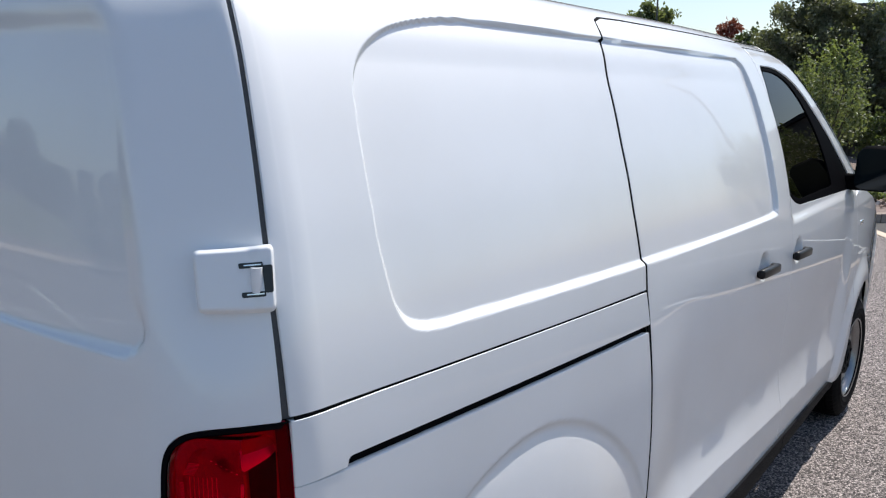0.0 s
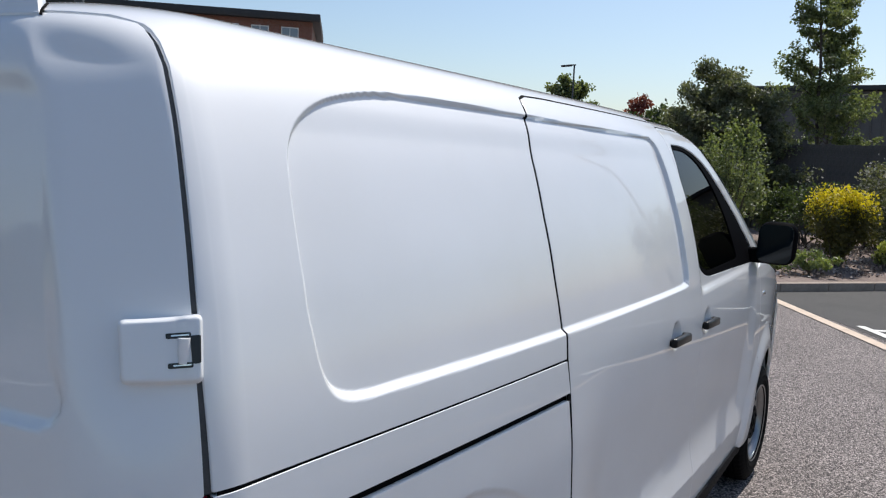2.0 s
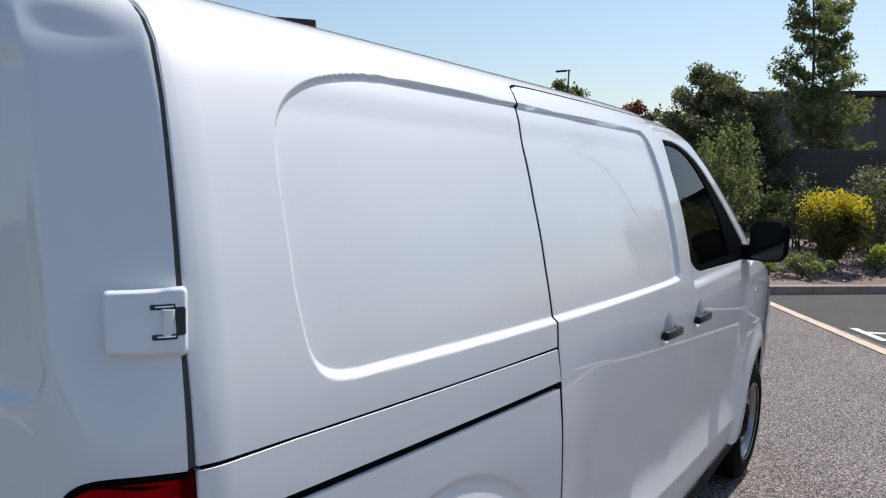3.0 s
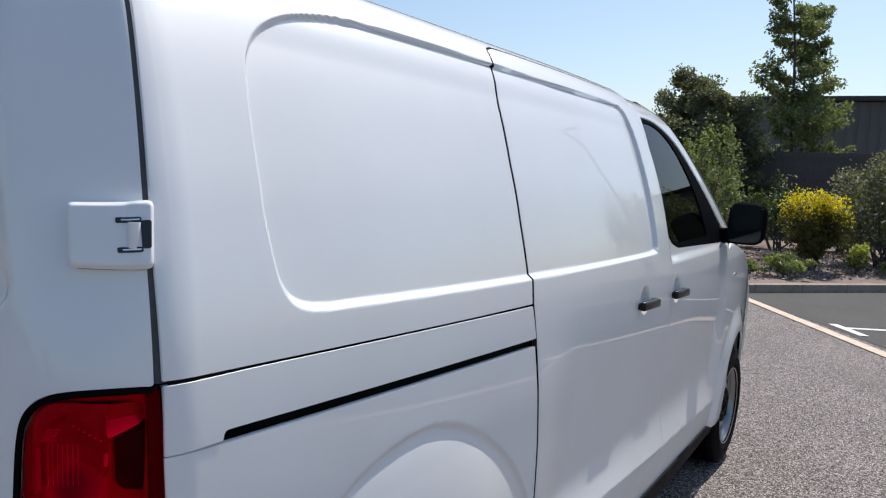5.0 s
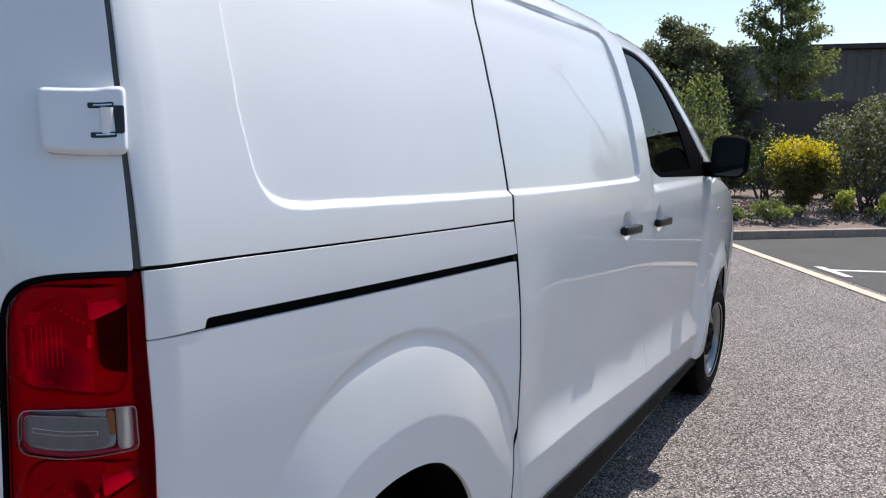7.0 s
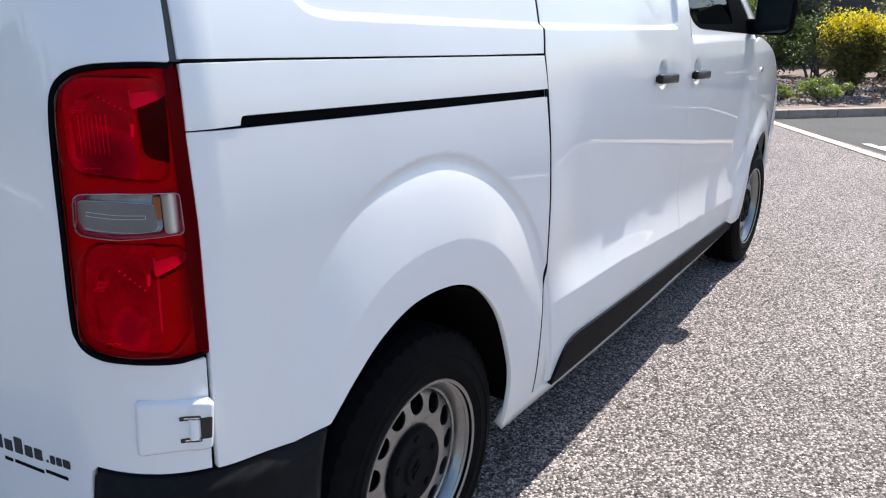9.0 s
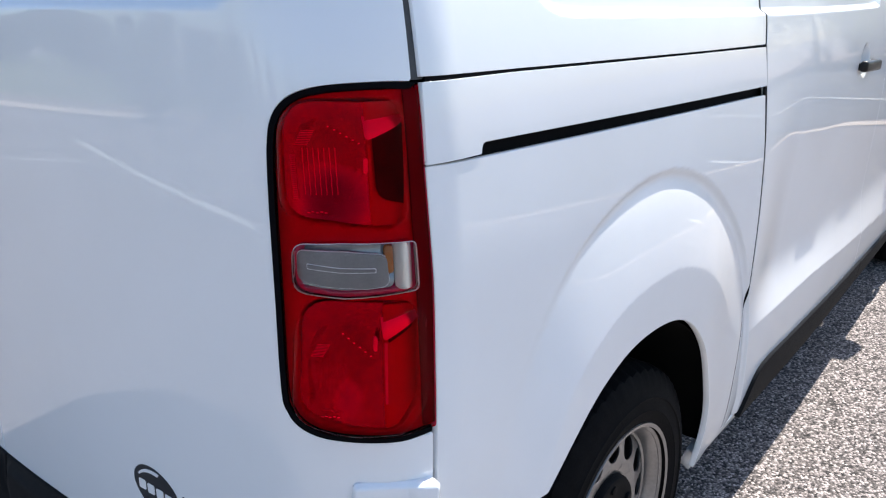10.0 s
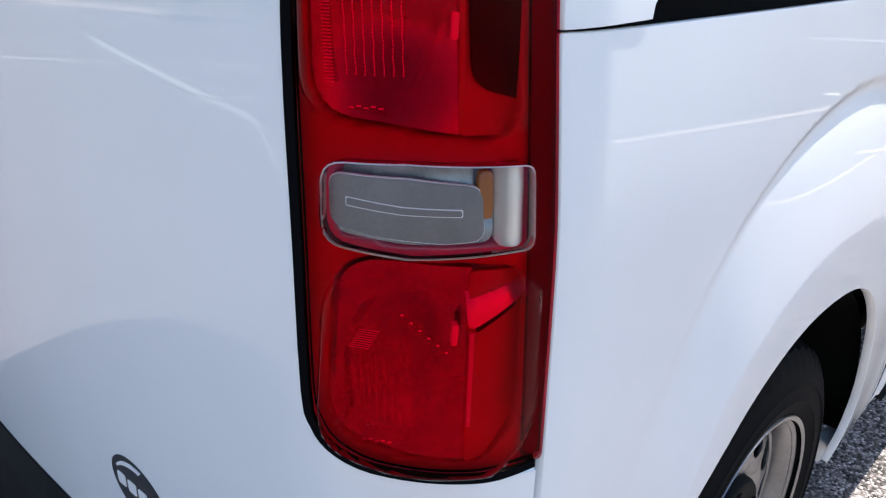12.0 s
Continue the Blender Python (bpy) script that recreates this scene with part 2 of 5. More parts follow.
def hull(s, v):
    """The body's skin without its relief: s runs along the side (0 and up) and round the corner across the back (below 0), v up the side."""
    s, v = np.asarray(s, float), np.asarray(v, float)
    w, z, r0 = w_of(v), z_of(v), rear_of(z_of(v))
    cy = r0 + RADIUS
    side_y = cy + np.clip(s, 0, None)
    side = np.stack([w + side_taper(side_y, z), side_y, z], -1)
    edge = w + side_taper(cy, z)
    a = np.clip(-s / RADIUS, 0, TURN_END)
    cx = edge - RADIUS
    arc_x, arc_y = cx + RADIUS * np.cos(a), cy - RADIUS * np.sin(a)
    run = np.clip(-s - ARC, 0, None)
    x1 = np.maximum(arc_x, 0.05)
    bx = arc_x - run
    back_y = arc_y - 0.074 * x1 * (1 - (bx / x1) ** 2)
    back = np.stack([np.where(run > 0, bx, arc_x), np.where(run > 0, back_y, arc_y), z], -1)
    return np.where((s >= 0)[..., None], side, back)


def s_side(y, z):
    return y - rear_of(z) - RADIUS


def s_back(x, z):
    cy = rear_of(z) + RADIUS
    edge = w_of(v_at(z)) + side_taper(cy, z)
    return -(ARC + edge - RADIUS + RADIUS * np.cos(TURN_END) - x)


# ---- making meshes ----
def mesh_object(name, verts, faces, mat, parent=None, label="", sharp=40, kind=""):
    me = bpy.data.meshes.new(name)
    me.from_pydata([tuple(v) for v in verts], [], faces)
    me.materials.append(mat)
    me.validate()
    me.shade_smooth()
    me.set_sharp_from_angle(angle=radians(sharp))
    ob = new(name, me)
    ob.parent = parent
    return tagged(ob, label, kind=kind)


def part(name, bm, mat, parent, label="", sharp=40):
    me = bpy.data.meshes.new(name)
    bm.to_mesh(me)
    bm.free()
    me.materials.append(mat)
    me.shade_smooth()
    me.set_sharp_from_angle(angle=radians(sharp))
    ob = new(name, me)
    ob.parent = parent
    return tagged(ob, label)


def thing(name, at, label, category, group="", kind=""):
    ob = new(name)
    ob.location = at
    ob.empty_display_size = 0.1
    return tagged(ob, label, category, group, kind)


def rounded_box(size, radius, at=(0, 0, 0), segments=2, turn=None):
    bm = bmesh.new()
    bmesh.ops.create_cube(bm, size=1.0)
    bmesh.ops.scale(bm, vec=size, verts=bm.verts)
    bmesh.ops.bevel(bm, geom=list(bm.edges), offset=radius, segments=segments, profile=0.5, affect="EDGES")
    if turn is not None:
        bmesh.ops.transform(bm, matrix=turn, verts=bm.verts)
    bmesh.ops.translate(bm, vec=at, verts=bm.verts)
    return bm


def lathe(points, segments, axis="x"):
    """A ring of faces for each step of the outline (distance along the axis, radius)."""
    verts, faces, n = [], [], len(points)
    for i in range(segments):
        a = 2 * math.pi * i / segments
        for d, r in points:
            verts.append((d, r * math.cos(a), r * math.sin(a)) if axis == "x" else (r * math.cos(a), r * math.sin(a), d))
    for i in range(segments):
        k = (i + 1) % segments
        for j in range(n - 1):
            quad = (i * n + j, k * n + j, k * n + j + 1, i * n + j + 1)
            faces.append(quad[::-1] if axis == "x" else quad)
    return verts, faces


def step(a, b, x):
    t = np.clip((x - a) / (b - a), 0, 1)
    return t * t * (3 - 2 * t)


def rounded(points, per=6, closed=True):
    """A smooth line through the points."""
    p, out, n = [np.array(q, float) for q in points], [], len(points)
    for i in range(n if closed else n - 1):
        a, b = p[i], p[(i + 1) % n]
        before = p[i - 1] if closed or i else 2 * a - b
        after = p[(i + 2) % n] if closed or i + 2 < n else 2 * b - a
        for k in range(per):
            t = k / per
            out.append(0.5 * (2 * a + (b - before) * t + (2 * before - 5 * a + 4 * b - after) * t**2 + (3 * a - before - 3 * b + after) * t**3))
    if not closed:
        out.append(p[-1])
    return out


def fillet(points, radius, per=5):
    """A polygon with its corners rounded."""
    out, n = [], len(points)
    radii = radius if isinstance(radius, (list, tuple)) else [radius] * n
    for i in range(n):
        p, a, b = (np.array(points[k % n], float) for k in (i, i - 1, i + 1))
        da, db = np.linalg.norm(a - p), np.linalg.norm(b - p)
        r = min(radii[i], da * 0.5, db * 0.5)
        if r < 1e-6:
            out.append(p)
            continue
        start, end = p + (a - p) / da * r, p + (b - p) / db * r
        for k in range(per + 1):
            t = k / per
            out.append((1 - t) ** 2 * start + 2 * t * (1 - t) * p + t * t * end)
    return out


def inside_of(poly, x, y):
    poly = np.asarray(poly, float)
    hit = np.zeros(np.shape(x), bool)
    for (x0, y0), (x1, y1) in zip(poly, np.roll(poly, -1, 0)):
        if y0 != y1:
            hit ^= ((y0 > y) != (y1 > y)) & (x < (x1 - x0) * (y - y0) / (y1 - y0) + x0)
    return hit


def depth_in(poly, x, y, closed=True):
    """How deep a place lies inside an outline (negative outside)."""
    poly = np.asarray(poly, float)
    x, y = np.asarray(x, float), np.asarray(y, float)
    best = np.full(np.shape(x), 9.0)
    for (x0, y0), (x1, y1) in zip(poly, np.roll(poly, -1, 0)):
        ex, ey = x1 - x0, y1 - y0
        t = np.clip(((x - x0) * ex + (y - y0) * ey) / max(ex * ex + ey * ey, 1e-12), 0, 1)
        best = np.minimum(best, np.hypot(x - x0 - t * ex, y - y0 - t * ey))
    return np.where(inside_of(poly, x, y), best, -best)


def half_plane(poly, axis, bound, sign):
    """What of a polygon lies on one side of a line: a list of polygons."""
    d = [sign * (p[axis] - bound) for p in poly]
    n = len(poly)
    if all(x >= 0 for x in d):
        return [poly]
    if all(x < 0 for x in d):
        return []
    chains, k0 = [], next(i for i in range(n) if d[i] >= 0 and d[i - 1] < 0)
    i = k0
    chain = None
    for c in range(n):
        a, b = (i - 1) % n, i % n
        if (d[a] >= 0) != (d[b] >= 0):
            t = d[a] / (d[a] - d[b])
            p = [poly[a][0] + t * (poly[b][0] - poly[a][0]), poly[a][1] + t * (poly[b][1] - poly[a][1])]
            p[axis] = bound
            if d[b] >= 0:
                chain = [tuple(p)]
                chains.append(chain)
            else:
                chain.append(tuple(p))
        if d[b] >= 0:
            chain.append(poly[b])
        i += 1
    other = 1 - axis
    ends = sorted([(c[0][other], 0, k) for k, c in enumerate(chains)] + [(c[-1][other], 1, k) for k, c in enumerate(chains)])
    partner = {}
    for q in range(0, len(ends), 2):
        e0, e1 = ends[q][1:], ends[q + 1][1:]
        partner[e0], partner[e1] = e1, e0
    loops, used = [], set()
    for k in range(len(chains)):
        if k in used:
            continue
        loop, c = [], k
        while c not in used:
            used.add(c)
            loop += chains[c]
            kind, c2 = partner[(1, c)]
            if kind != 0:
                break
            c = c2
        loops.append(loop)
    return loops


def tile(outline, size):
    """Cuts an outline into small faces: flat places and faces."""
    pts = [tuple(map(float, p)) for p in outline]
    pts = [p for i, p in enumerate(pts) if abs(p[0] - pts[i - 1][0]) + abs(p[1] - pts[i - 1][1]) > 1e-7]
    if sum(a[0] * b[1] - b[0] * a[1] for a, b in zip(pts, pts[1:] + pts[:1])) < 0:
        pts = pts[::-1]
    arr = np.array(pts)
    base = np.array([0.001234567, 0.002345671])
    lo, hi = np.floor((arr.min(0) - base) / size).astype(int), np.ceil((arr.max(0) - base) / size).astype(int)
    nx, ny = hi - lo
    edge_cells = set()
    for a, b in zip(arr, np.roll(arr, -1, 0)):
        for t in np.linspace(0, 1, max(2, int(np.linalg.norm(b - a) / size * 8) + 2)):
            p = (a + t * (b - a) - base) / size
            for dx in (-0.08, 0.08):
                for dy in (-0.08, 0.08):
                    edge_cells.add((int(math.floor(p[0] + dx)) - lo[0], int(math.floor(p[1] + dy)) - lo[1]))
    gx, gy = (np.arange(nx + 1) + lo[0]) * size + base[0], (np.arange(ny + 1) + lo[1]) * size + base[1]
    cx, cy = np.meshgrid(gx[:-1] + size / 2, gy[:-1] + size / 2, indexing="ij")
    full = inside_of(arr, cx, cy)
    index, verts, faces = {}, [], []

    def vert(p):
        key = (round(p[0] * 2e5), round(p[1] * 2e5))
        if key not in index:
            index[key] = len(verts)
            verts.append(p)
        return index[key]

    # a column first, so that only what lies near is cut
    for i in range(nx):
        column = None
        for j in range(ny):
            x0, x1, y0, y1 = gx[i], gx[i + 1], gy[j], gy[j + 1]
            if (i, j) in edge_cells:
                if column is None:
                    column = [q for p in half_plane(pts, 0, x0, 1) for q in half_plane(p, 0, x1, -1)]
                for p in column:
                    for q in half_plane(p, 1, y0, 1):
                        for cut in half_plane(q, 1, y1, -1):
                            face = []
                            for c in cut:
                                k = vert(c)
                                if k not in face:
                                    face.append(k)
                            if len(face) >= 3:
                                faces.append(face)
            elif full[i, j]:
                faces.append([vert((x0, y0)), vert((x1, y0)), vert((x1, y1)), vert((x0, y1))])
    return np.array(verts), faces


def skin_points(s, v, shape, offset=0.0):
    """Places on the body's skin with its relief, and the way out of it."""
    def at(a, b):
        e = 0.002
        p = hull(a, b)
        n = np.cross(hull(a + e, b) - p, hull(a, b + e) - p)
        n /= np.maximum(np.linalg.norm(n, axis=-1, keepdims=True), 1e-9)
        return p + n * (shape(a, b, p) + offset)[..., None], n
    return at(np.asarray(s, float), np.asarray(v, float))


def relief_way(s, v, shape):
    """The way out of the pressed skin, relief and all."""
    e = 0.0012
    ds = skin_points(s + e, v, shape)[0] - skin_points(s - e, v, shape)[0]
    dv = skin_points(s, v + e, shape)[0] - skin_points(s, v - e, shape)[0]
    n = np.cross(ds, dv)
    return n / np.maximum(np.linalg.norm(n, axis=-1, keepdims=True), 1e-9)


def skin(name, outline, size, mat, parent, shape=None, offset=0.0, edge=0.014, lip=0.0012, label="", both=True):
    """A panel of the body: an outline on the skin, pressed into shape, with its edge rounded and turned inwards. The far side gets a coarser twin."""
    near, far = parent if isinstance(parent, tuple) else (parent, parent)
    shape = shape or (lambda s, v, p: np.zeros(np.shape(s)))
    made = []
    for side in ((1, -1) if both else (1,)):
        flat, faces = tile(outline, size if side > 0 else max(size, 0.025))
        pos, way = skin_points(flat[:, 0], flat[:, 1], shape, offset)
        turned = relief_way(flat[:, 0], flat[:, 1], shape)
        count = {}
        for f in faces:
            for a, b in zip(f, f[1:] + f[:1]):
                count.setdefault((min(a, b), max(a, b)), []).append((a, b))
        rim = [e[0] for e in count.values() if len(e) == 1]
        out = {}
        for a, b in rim:
            o = np.cross(pos[b] - pos[a], way[a])
            for k in (a, b):
                out[k] = out.get(k, 0) + o
        verts, ways, faces = list(pos), list(turned), [tuple(f) for f in faces]
        bend, down = {}, {}
        for k, o in out.items():
            o = o / max(np.linalg.norm(o), 1e-9)
            mid_way = o if lip == 0 else (o + way[k]) / 1.4142
            bend[k], down[k] = len(verts), len(verts) + 1
            verts += [pos[k] - way[k] * lip + o * lip * 0.4, pos[k] - way[k] * edge + o * lip * 0.4]
            ways += [mid_way, o]
        for a, b in rim:
            if lip:
                faces.append((b, a, bend[a], bend[b]))
            faces.append((bend[b], bend[a], down[a], down[b]))
        flip = np.array((side, 1.0, 1.0))
        if side < 0:
            faces = [f[::-1] for f in faces]
        ob = mesh_object(name, np.array(verts) * flip, faces, mat, near if side > 0 else far, label, 180)
        ob.data.normals_split_custom_set_from_vertices(np.array(ways) * flip)
        ob.shadow_terminator_geometry_offset, ob.shadow_terminator_shading_offset = 0.3, 0.08
        made.append(ob)
    return tuple(made) if both else made[0]


# ---- the van ----
def sz(points):
    """Outline points given as (y, z) on the side."""
    return [(s_side(y, z), v_at(z)) for y, z in points]


def cz(points):
    """Outline points given as (s, z)."""
    return [(s, v_at(z)) for s, z in points]


SIDE_RECESS = rounded([(0.373, 1.357), (0.353, 1.395), (0.343, 1.46), (0.340, 1.50), (0.343, 1.58), (0.352, 1.67), (0.368, 1.735), (0.41, 1.782), (0.48, 1.815), (0.58, 1.837), (0.70, 1.848),
                       (0.95, 1.850), (1.24, 1.848), (1.70, 1.844), (2.16, 1.842), (2.235, 1.832), (2.268, 1.79), (2.27, 1.65), (2.272, 1.50), (2.275, 1.37), (2.262, 1.328), (2.22, 1.316), (1.70, 1.314),
                       (1.20, 1.318), (0.80, 1.325), (0.54, 1.331), (0.46, 1.333), (0.408, 1.339)], 4)
ARCH_OUTER = rounded([(0.22, 0.55), (0.27, 0.76), (0.35, 0.908), (0.45, 1.005), (0.588, 1.063), (0.755, 1.075), (0.936, 1.015), (1.107, 0.891), (1.218, 0.746), (1.30, 0.55), (1.32, 0.2), (0.75, 0.1), (0.2, 0.2)], 4)
ARCH_INNER = rounded([(0.37, 0.60), (0.40, 0.73), (0.454, 0.813), (0.586, 0.880), (0.78, 0.890), (0.949, 0.826), (1.099, 0.701), (1.174, 0.60), (1.205, 0.45), (1.2, 0.2), (0.75, 0.1), (0.35, 0.3)], 4)
ARCH_CUT = rounded([(0.380, 0.630), (0.445, 0.694), (0.524, 0.752), (0.612, 0.788), (0.708, 0.796), (0.804, 0.781), (0.890, 0.737), (0.980, 0.647), (1.050, 0.525), (1.085, 0.430), (1.088, 0.300)], 5, False)
FRONT_ARCH = rounded([(3.52, 0.30), (3.55, 0.55), (3.66, 0.74), (3.84, 0.86), (4.03, 0.90), (4.22, 0.86), (4.40, 0.74), (4.51, 0.55), (4.54, 0.30), (4.03, 0.1)], 4)


def door_corner(s, z):
    """The upper back doors turn from the side to the back in a flat chamfer."""
    a, half = -s / RADIUS - 0.80, 0.45
    q = RADIUS * (1 - math.cos(half) / np.cos(np.clip(a, -1.2, 1.2)))
    return -0.5 * (q + np.hypot(q, 0.003) - 0.0004) * (np.abs(a) < 0.62) * step(1.275, 1.50, z) * (1 - step(1.84, 1.90, z))


def body_shape(s, v, p):
    """The pressed relief of the body's side and back."""
    y, z = p[..., 1], p[..., 2]
    side = s > -0.10
    q = depth_in(SIDE_RECESS, y, z)
    soft = 0.009 + 0.008 * (1 - step(1.345, 1.40, z)) - 0.006 * step(1.79, 1.82, z) + 0.006 * (1 - step(0.36, 0.46, y)) + 0.006 * step(2.20, 2.26, y)
    d = np.where(side, -(0.014 - 0.004 * step(1.76, 1.82, z)) * step(0.0, 1.0, q / soft), 0.0)
    q1, q2 = depth_in(ARCH_OUTER, y, z), depth_in(ARCH_INNER, y, z)
    fade = step(0.22, 0.66, y)
    u = np.clip(q1, 0, None) / np.maximum(np.clip(q1, 0, None) + np.clip(-q2, 0, None), 1e-4)
    near_crease = np.clip((0.5 * (q1 + np.hypot(q1, 0.004)) - 0.001) / 0.020, 0, 1)
    d += np.where(side, fade * -0.011 * (1 - (1 - near_crease) ** 2) * (1 - u) ** 2 + step(0.18, 0.46, y) * (1 - step(0.92, 1.205, y)) * (0.018 * u - 0.004 * (0.5 * (q2 + np.hypot(q2, 0.008)) - 0.001) / 0.1), 0.0)
    # scallop along the lower doors, with a crease at its foot
    along = step(1.21, 1.52, y) * (1 - step(3.40, 3.60, y))
    top, foot = 0.715 - 0.03 * np.clip(y - 2.2, 0, 2), 0.578 - 0.055 * np.clip(y - 1.8, 0, 2)
    t = np.clip((z - foot) / (top - foot), 0, 1)
    d += np.where(side, along * -0.0265 * np.where(z > top, 1 - step(0.0, 0.56, z - top), np.sin(t * math.pi / 2)), 0.0)
    # shoulder under the cab window
    d += np.where(side, -0.012 * step(2.42, 2.48, y) * step(1.262, 1.30, z), 0.0)
    q3 = depth_in(FRONT_ARCH, y, z)
    d += np.where(side, 0.020 * step(-0.02, 0.10, q3), 0.0)
    for hy, hz in ((2.09, 1.170), (2.52, 1.160)):
        d += np.where(side, -0.024 * (1 - step(0.018, 0.052, np.hypot((y - hy) * 0.9, z - hz))), 0.0)
    d += door_corner(s, z)
    back = s < -0.19
    qb = depth_in(BACK_RECESS, s, z)
    d += np.where(back, -0.010 * step(0.0, 1.0, qb / (0.016 + 0.034 * step(1.38, 1.45, z))), 0.0)
    return d


BACK_RECESS = fillet([(-0.92, 1.345), (-0.236, 1.352), (-0.203, 1.832), (-0.80, 1.842)], 0.07)
GAP = [(-0.050, 0.652), (-0.050, 0.855), (-0.058, 1.05), (-0.062, 1.277), (-0.066, 1.42), (-0.065, 1.54), (-0.061, 1.68), (-0.058, 1.761), (-0.057, 1.838), (-0.063, 1.872), (-0.073, 1.891), (-0.084, 1.899)]
HALF = 0.005


def mid(z):
    """The middle of the back, beside the gap between the two doors."""
    return float(s_back(0.003, z))



van = thing("van", (0.0, 0.0, 0.0), "white panel van with black trim, clean paint, parked on tarmac", "van")

right_of_gap = [(s + HALF, z) for s, z in GAP]
left_of_gap = [(s - HALF, z) for s, z in GAP]
DOOR_GAP = [(1.252, 0.318), (1.250, 0.50), (1.247, 0.66), (1.237, 0.90), (1.207, 1.157), (1.194, 1.26), (1.201, 1.34), (1.193, 1.45), (1.194, 1.60), (1.212, 1.74), (1.248, 1.838), (1.258, 1.858), (1.27, 1.875)]


def gap_y(z):
    return float(np.interp(z, [q[1] for q in DOOR_GAP], [q[0] for q in DOOR_GAP]))


def seam_z(y):
    return 1.278 - 0.020 * (y - 0.14) / 1.05


def slot_z(y):
    return 1.197 - 0.0205 * (y - 0.23) / 0.97


# upper side panel with the roof's edge over the doors
shell = [p for p in cz(right_of_gap) if p[1] > v_at(1.279)]
shell = [(-0.057, v_at(1.280))] + shell + [(-0.125, 1.985), (mid(1.91), 1.985), (mid(1.95), 2.10)]
shell += [(s_side(2.90, 1.95), 2.10), (s_side(2.92, 1.91), 1.99)] + [(s_side(y, 1.91), 1.985) for y in (2.6, 2.2, 1.8, 1.45)]
shell += [(s_side(1.33, 1.905), 1.978), (s_side(1.285, 1.895), 1.958)]
shell += [(s_side(gap_y(z) - 0.006, z), v_at(z)) for z in (1.875, 1.858, 1.838, 1.74, 1.60, 1.45, 1.34, 1.262)]
shell += [(s_side(y, seam_z(y) + 0.0025), v_at(seam_z(y) + 0.0025)) for y in (0.9, 0.6, 0.3)]
skin("side_panel", shell, 0.0036, WHITE, van, body_shape)

# sliding rail cover and the lower side panel
cover = [(-0.057, v_at(1.183)), (-0.057, v_at(1.273))] + sz([(y, seam_z(y) - 0.0025) for y in (0.3, 0.6, 0.9, 1.186)])
cover += sz([(gap_y(slot_z(1.19)) - 0.004, slot_z(1.19))] + [(y, slot_z(y)) for y in (0.9, 0.6, 0.3)])
cover += sz(fillet([(0.245, 1.1965), (0.232, 1.1965), (0.228, 1.183)], [0.0, 0.008, 0.0], 4))
skin("rail_cover", cover, 0.0125, WHITE, van, body_shape, 0.0022, 0.018)
lower = [(-0.045, v_at(0.652)), (-0.052, v_at(1.05)), (-0.057, v_at(1.180))] + sz([(y, slot_z(y) - 0.020) for y in (0.23, 0.6, 0.9, 1.198)])
lower += sz([(gap_y(z) - 0.006, z) for z in (1.05, 0.90, 0.66, 0.50, 0.34)] + [(1.245, 0.322), (1.232, 0.312), (1.13, 0.290), (1.088, 0.290)])
lower += sz(list(ARCH_CUT)[::-1]) + sz([(0.30, 0.627)])
skin("rear_quarter", lower, 0.006, WHITE, van, body_shape)

# sliding door and cab door
B_GAP = [(2.515, 0.33), (2.50, 0.55), (2.475, 0.88), (2.435, 1.10), (2.42, 1.28), (2.405, 1.45), (2.42, 1.62), (2.47, 1.75), (2.51, 1.84), (2.53, 1.895)]
door = sz([(y + 0.006, z) for y, z in DOOR_GAP]) + [(s_side(1.29, 1.893), 1.950), (s_side(1.335, 1.902), 1.966), (s_side(1.45, 1.905), 1.972)]
door += [(s_side(y, 1.905), 1.972) for y in (1.8, 2.2, 2.5)] + sz([(y - 0.002, z) for y, z in B_GAP[::-1]]) + sz([(1.9, 0.32), (1.27, 0.312)])
sliding_doors = skin("sliding_door", door, 0.0046, WHITE, van, body_shape)
PILLAR = [(2.915, 1.903), (3.05, 1.872), (3.18, 1.815), (3.34, 1.70), (3.52, 1.555), (3.70, 1.42), (3.84, 1.32)]
WING_GAP = [(3.72, 0.33), (3.735, 0.60), (3.735, 0.90), (3.70, 1.08), (3.665, 1.20), (3.66, 1.25)]
WINDOW = fillet([(2.545, 1.838), (2.80, 1.838), (3.07, 1.785), (3.36, 1.58), (3.62, 1.375), (3.60, 1.292), (2.60, 1.318), (2.475, 1.352), (2.432, 1.46), (2.455, 1.66)], [0.03, 0.10, 0.12, 0.1, 0.03, 0.03, 0.05, 0.06, 0.08, 0.1], 4)
cab = sz([(y + 0.002, z) for y, z in B_GAP]) + [(s_side(2.55, 1.905), 1.972), (s_side(2.90, 1.905), 1.972)] + sz(PILLAR + [(3.70, 1.30)]) + sz([(y - 0.0025, z) for y, z in WING_GAP[::-1]])
cab += sz([(3.3, 0.325), (2.9, 0.33)])
start = int(np.argmin([abs(p[0] - 2.432) + abs(p[1] - 1.46) for p in WINDOW]))
hole = [WINDOW[(start + k) % len(WINDOW)] for k in range(len(WINDOW) + 1)]
at = int(np.argmin([abs(p[0] - s_side(2.407, 1.45)) + abs(p[1] - v_at(1.45)) for p in cab]))
cab = cab[:at + 1] + sz(hole[::-1]) + cab[at:]
cab_doors = skin("cab_door", cab, 0.010, WHITE, van, body_shape)
GLASS = fillet([(2.575, 1.822), (2.80, 1.820), (2.98, 1.775), (3.12, 1.645), (3.20, 1.50), (3.25, 1.338), (2.64, 1.338), (2.51, 1.368), (2.468, 1.46), (2.488, 1.66)], [0.03, 0.10, 0.12, 0.1, 0.05, 0.03, 0.05, 0.06, 0.08, 0.1], 4)
